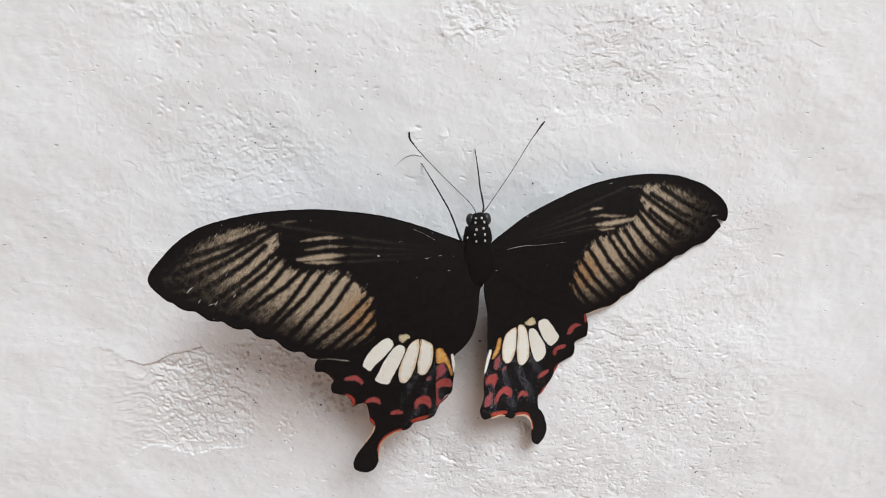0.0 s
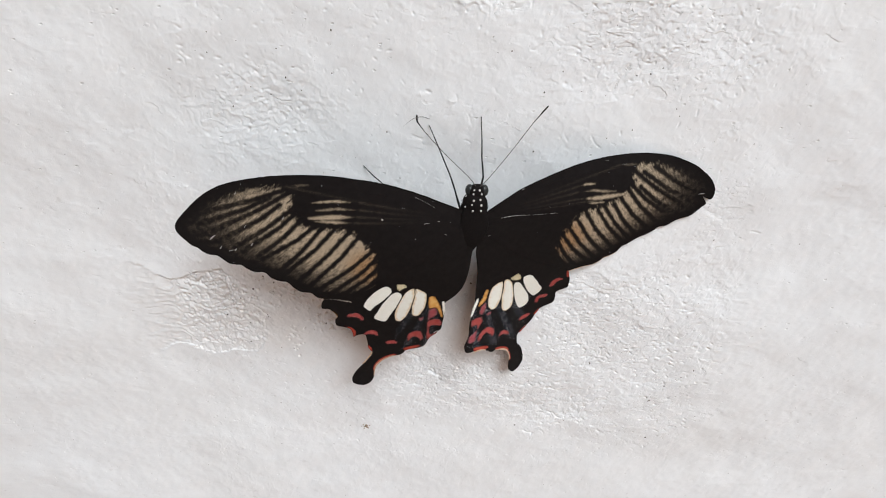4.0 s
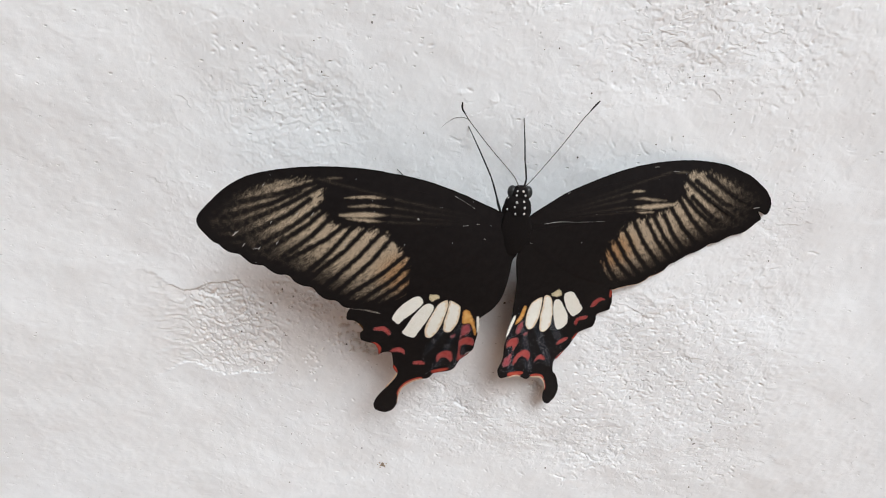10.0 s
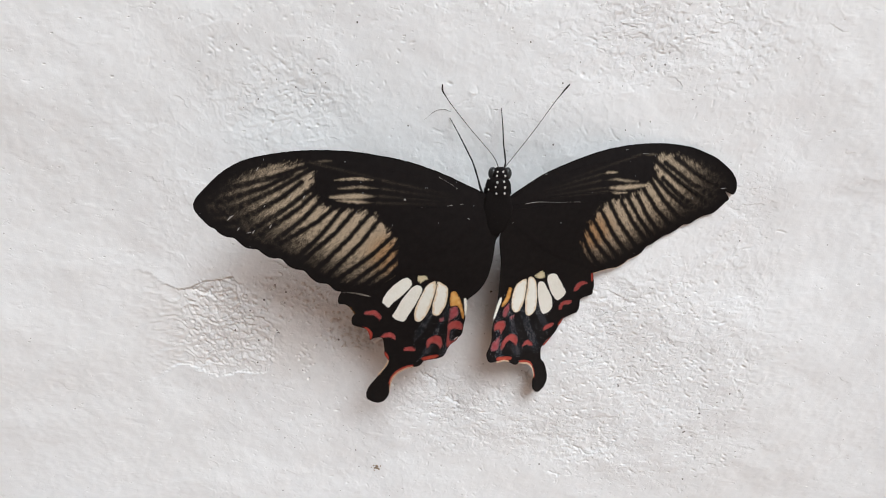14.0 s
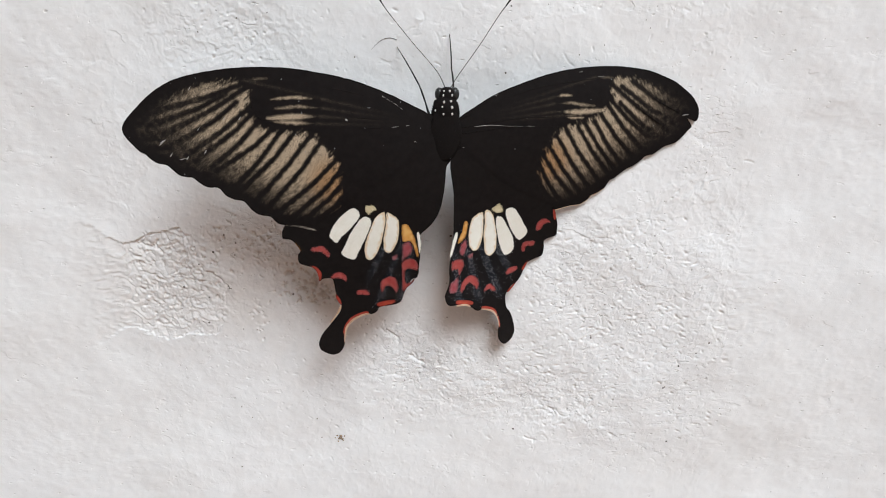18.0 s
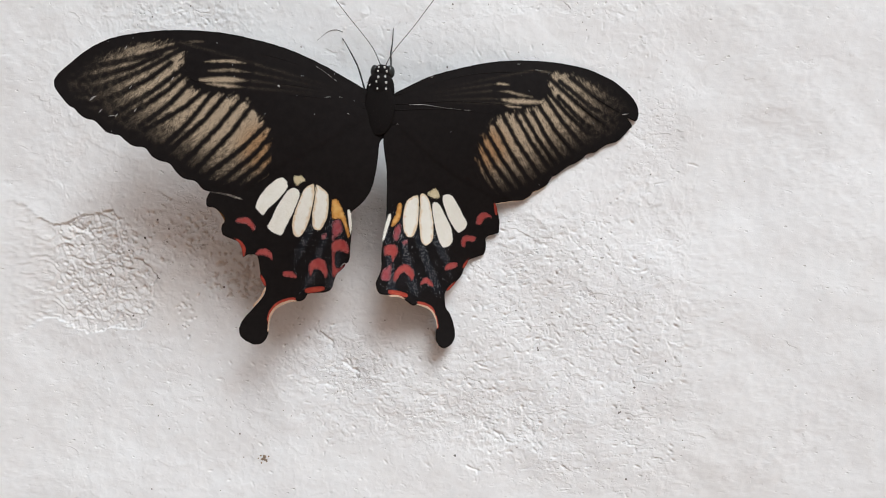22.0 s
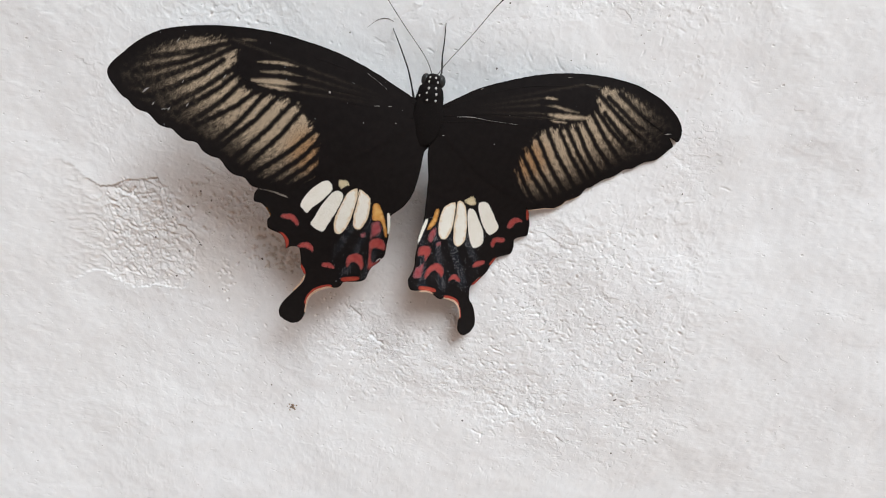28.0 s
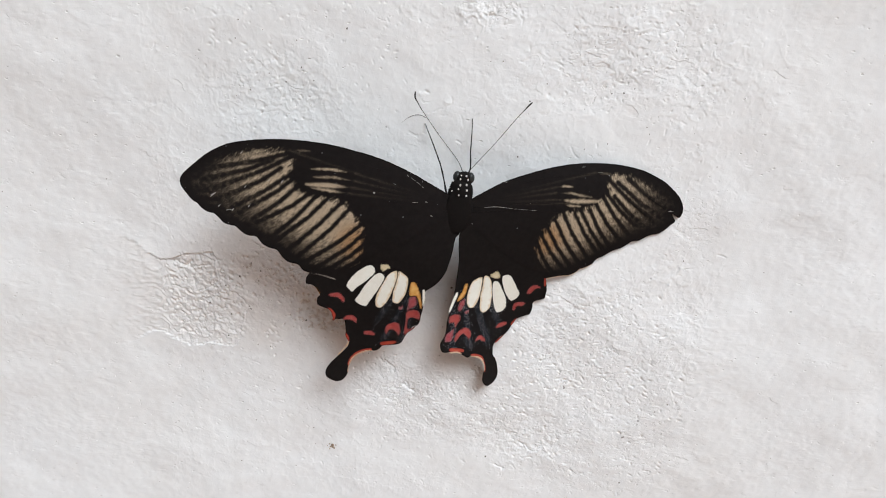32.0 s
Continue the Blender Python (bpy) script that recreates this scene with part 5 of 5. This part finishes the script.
def build_hindwing(side, ring, marks, dust_sheen_box, seed):
    outline = smooth_closed(ring, 6)
    ob, spots = sheet("hindwing", side, outline, 0.0, 0.14, 0.3, WING, butterfly,
                      "tailed black hindwing with cream, amber and red spots", 0.03, seed)
    (u0, u1), (w0, w1), strong = dust_sheen_box
    dust_sheen = strong * ease(spots[:, 0], u0 - 2, u0 + 1) * ease(spots[:, 0], u1 + 2, u1 - 1)
    dust_sheen *= ease(spots[:, 1], w0 - 3, w0 + 1) * ease(spots[:, 1], w1 + 2, w1 - 1)
    rays = np.arctan2(spots[:, 0] - 1.5, 6 - spots[:, 1])
    # pale scales in stripes, which also paint the wing's silvery gloss bands
    stripes = ease(np.cos(rays * 52 + 0.6), -0.2, 0.9)
    paint(ob, spots, np.zeros(len(spots)), np.zeros(len(spots)), dust_sheen * (0.12 + 0.88 * stripes))
    for i, (name, mat, label, points, steps) in enumerate(marks):
        edge = np.array(smooth_closed(points, steps))
        if name == "cream_spot":
            edge = edge.mean(0) + (edge - edge.mean(0)) * (1 + 0.12 / np.maximum(np.hypot(*(edge - edge.mean(0)).T), 0.3))[:, None]
        sheet(name, side, edge, 0.018 + 0.0006 * i, 0, 0.22, mat, ob, label, 0.05 if name != "edge_line" else 0.02, seed * 50 + i)
    # veins show in the gaps between the cream spots
    creams = sorted((np.array(m[3], float) for m in marks if m[0] == "cream_spot"), key=lambda c: c[:, 0].mean())
    for a, b in zip(creams, creams[1:]):
        axes = []
        for c in (a, b):
            d = np.linalg.svd(c - c.mean(0))[2][0]
            axes.append(d if d[1] < 0 else -d)
        way, mid = (axes[0] + axes[1]) / np.hypot(*(axes[0] + axes[1])), (a.mean(0) + b.mean(0)) / 2
        pts = [(u, float(bend(side, u, w)) - 0.005, w) for u, w in (mid + way * k for k in (-5.0, -2.0, 1.0, 3.5))]
        tube("vein", pts, (0.04, 0.07, 0.06, 0.03), VEIN, ob, sides=6)
    return ob



build_hindwing("left", LEFT_HIND, LEFT_MARKS, ((-12, -4), (-25, -12), 0.46), 3)
build_hindwing("right", RIGHT_HIND, RIGHT_MARKS, ((4, 15), (-26, -12), 0.66), 4)
build_forewing("left", LEFT_FORE, LEFT_WINDOW, LEFT_LINES, LEFT_CELLS, LEFT_MARGIN, (-17, -1), (-24, 3), LEFT_VEINS, LEFT_SCUFFS, 5)
build_forewing("right", RIGHT_FORE, RIGHT_WINDOW, RIGHT_LINES, RIGHT_CELLS, RIGHT_MARGIN, (22, 1), (29, 2), RIGHT_VEINS, RIGHT_SCUFFS_GLINT, 6, RIGHT_FRINGE)


# ---- body ----
thorax = blob("thorax", (2.3, -12.9, 7.0), (2.8, 0.55, 4.6), FUR, butterfly, "stout furry black thorax", 0.10, 3, None, 4)
abdomen = tube("abdomen", [(2.0, -11.6, 5.5), (0.6, -11.0, 2.4), (-0.4, -10.8, -1.0), (-0.7, -10.8, -4.6), (-1.6, -10.6, -7.6)],
               (1.3, 1.5, 1.5, 1.3, 0.7), FUR, butterfly, "slender matt black abdomen under the folded wing edge", 16, 0.62)
HEAD = (2.65, -11.4, 13.4), (1.75, 1.35, 1.6)
COLLAR = (2.4, -11.8, 10.7), (2.45, 1.6, 3.2)
head = blob("head", *HEAD, FUR, butterfly, "small black head with white dots", 0.08, 5, None, 4)
collar = blob("collar", *COLLAR, FUR, butterfly, "black furry collar with white dots", 0.08, 6, None, 4)
for u in (1.32, 4.0):
    blob("eye", (u, -11.3, 13.75), (0.82, 0.95, 1.15), EYE_GLOSS, head, "bulging glossy dark compound eye", 0.0, 0, None, 4)



def front(lump, u, w):
    """How far forward a rounded lump reaches at (u, w)."""
    (cu, cy, cw), (ru, ry, rw) = lump
    return cy - ry * math.sqrt(max(0.0, 1 - ((u - cu) / ru) ** 2 - ((w - cw) / rw) ** 2))


rng = np.random.RandomState(12)
for i, (u, w) in enumerate(((2.1, 14.3), (3.1, 14.3), (2, 13.6), (3.5, 13.6), (0.7, 12.9), (2.1, 12.5), (3.3, 12.6), (1.8, 11.7), (3.5, 11.6), (0.6, 11.1), (2, 10.5), (3.5, 10.5))):
    owner = head if i < 4 else collar
    size = rng.uniform(0.15, 0.21)
    blob("white_spot", (u, min(front(COLLAR, u, w), front(HEAD, u, w)) - 0.02, w), (size, 0.09, 1.35 * size), SPOT_WHITE, owner, "round white hair spot", 0.3, 2, None, 2)


def furry(name, centre, size, count, length, parent, seed):
    """Short fine hairs standing on a rounded body part, as one mesh."""
    rng = np.random.RandomState(seed)
    verts, faces = [], []
    for _ in range(count):
        d = Vector(rng.normal(0, 1, 3)).normalized()
        root = Vector((d.x * size[0], d.y * size[1], d.z * size[2])) + Vector(centre)
        tip = root + (d + Vector(rng.normal(0, 0.45, 3)) + Vector((0, 0, -0.5))).normalized() * float(length * rng.uniform(0.5, 1.2))
        side = d.cross(Vector(rng.normal(0, 1, 3))).normalized() * 0.035
        i = len(verts)
        verts += [(root - side) * MM, (root + side) * MM, tip * MM]
        faces.append((i, i + 1, i + 2))
    return tagged(link_mesh(name, verts, faces, FUR, parent, "short black body hair", False), kind="stuff")


furry("thorax_hair", (2.3, -12.9, 7.0), (2.75, 0.5, 4.5), 900, 0.25, thorax, 4)
furry("head_hair", (2.35, -11.8, 10.6), (2.4, 1.5, 2.7), 1300, 0.38, head, 5)


def antenna(root, mid, tip, club):
    ob = tube("antenna", [root, *mid, tip], (0.075, 0.060, 0.065, 0.085), FEELER, butterfly, "thin dark grey antenna", 8)
    tube("club", club, (0.085, 0.13, 0.16, 0.11), CHITIN, ob, "thickened antenna tip", 8)


antenna((2.35, -11.7, 14.8), ((0.9, -14.0, 17.6), (-3.2, -15.6, 22.3), (-6.6, -16.5, 26.4)), (-7.6, -16.8, 27.8),
        ((-7.6, -16.8, 27.8), (-8.15, -16.9, 28.7), (-8.2, -16.9, 29.7)))
antenna((3.2, -11.8, 14.7), ((4.7, -12.6, 17.1), (8.1, -11.8, 21.6), (11.5, -10.95, 26.5)), (12.6, -10.7, 27.9),
        ((12.6, -10.7, 27.9), (13.3, -10.55, 28.8), (14.0, -10.4, 29.6)))


def leg(name_runs):
    thigh, shin, foot = name_runs
    ob = tube("leg", thigh, (0.20, 0.23, 0.15), CHITIN, butterfly, "thin black jointed leg gripping the plaster", 8)
    tube("tibia", shin, (0.14, 0.17, 0.11), CHITIN, ob, sides=8)
    tube("tarsus", foot, (0.14, 0.12, 0.07), CHITIN, ob, sides=8)


def touching(u, w):
    return (u, -wall_height(u, w) - 0.05, w)


leg((((0.2, -11.2, 8.6), (-0.6, -9.8, 10.4), (-1.1, -9.4, 12.0)), ((-1.1, -9.4, 12.0), (-1.7, -9.0, 13.8), (-2.3, -8.4, 15.3)),
     ((-2.3, -8.4, 15.3), (-4.3, -4.6, 18.6), touching(-6.5, 21.9))))
leg((((2.9, -11.4, 11.5), (3.5, -9.6, 13.6), (3.9, -8.7, 15.2)), ((3.9, -8.7, 15.2), (3.75, -7.6, 16.8), (3.6, -6.6, 17.9)),
     ((3.6, -6.6, 17.9), (3.6, -3.4, 20.8), touching(3.45, 24.0))))
leg((((0.6, -11.4, 6.6), (-5.0, -9.6, 7.6), (-10.0, -7.6, 8.4)), ((-10.0, -7.6, 8.4), (-13.5, -5.4, 9.8), (-16.0, -3.0, 11.0)),
     ((-16.0, -3.0, 11.0), (-17.8, -1.6, 11.9), touching(-19.6, 12.8))))
leg((((2.2, -11.6, 3.9), (4.8, -10.2, 3.3), (8.0, -8.2, 3.5)), ((8.0, -8.2, 3.5), (12.0, -5.2, 3.8), (15.5, -2.6, 3.8)),
     ((15.5, -2.6, 3.8), (16.8, -1.4, 3.4), touching(18.0, 3.0))))

tube("claw", [touching(u, w) for u, w in ((-6.4, 23.1), (-7.8, 23.5), (-9.2, 23.2), (-10.4, 22.4), (-11.5, 21.4))], (0.04, 0.042, 0.035, 0.015), FEELER,
     [ob for ob in butterfly.children if ob.name == "leg"][0], "thin grey last joint lying on the plaster", sides=6)

# ---- dirt on the wall ----
def build_dirt():
    rng = np.random.RandomState(21)
    clump = new("dirt_clump")
    cu, cw = -23.1, -66.2
    clump.location = BASE + Vector((cu, -wall_height(cu, cw), cw)) * MM
    tagged(clump, "tiny crumbling clump of brown dirt stuck to the wall", "dirt")
    for k in range(11):
        du, dw = rng.normal(0, 0.8), rng.normal(0, 0.5)
        size = rng.uniform(0.10, 0.30)
        lift = wall_height(cu, cw) - wall_height(cu + du, cw + dw)
        blob("crumb", (du, lift - 0.1 * size, dw), (size * rng.uniform(0.8, 1.6), size * 0.6, size), CRUMB, clump, "", 0.5, k, None, 2)
    verts, faces = [], []
    marks = [(p, rng.uniform(0.16, 0.30)) for p in SPECKS] + [(p, rng.uniform(0.10, 0.20)) for p in FINE_SPECKS]
    marks += [(rng.uniform((-62, -76), (64, 60)), rng.uniform(0.04, 0.09)) for _ in range(60)]
    for (u, w), size in marks:
        c = Vector((u, -wall_height(u, w), w))
        ring = [c + Vector((size * rng.uniform(0.5, 1.2) * math.cos(a), -0.03, size * rng.uniform(0.5, 1.3) * math.sin(a))) for a in np.linspace(0, 2 * math.pi, 7)[:-1]]
        i = len(verts)
        verts += [p * MM for p in ring] + [(c + Vector((0, -0.5 * size, 0))) * MM]
        faces += [(i + j, i + (j + 1) % 6, i + 6) for j in range(6)]
    ob = link_mesh("dust_specks", verts, faces, SPECK)
    ob.location = BASE
    tagged(ob, "scattered tiny dark specks of dirt on the plaster", "dirt", kind="stuff")


build_dirt()
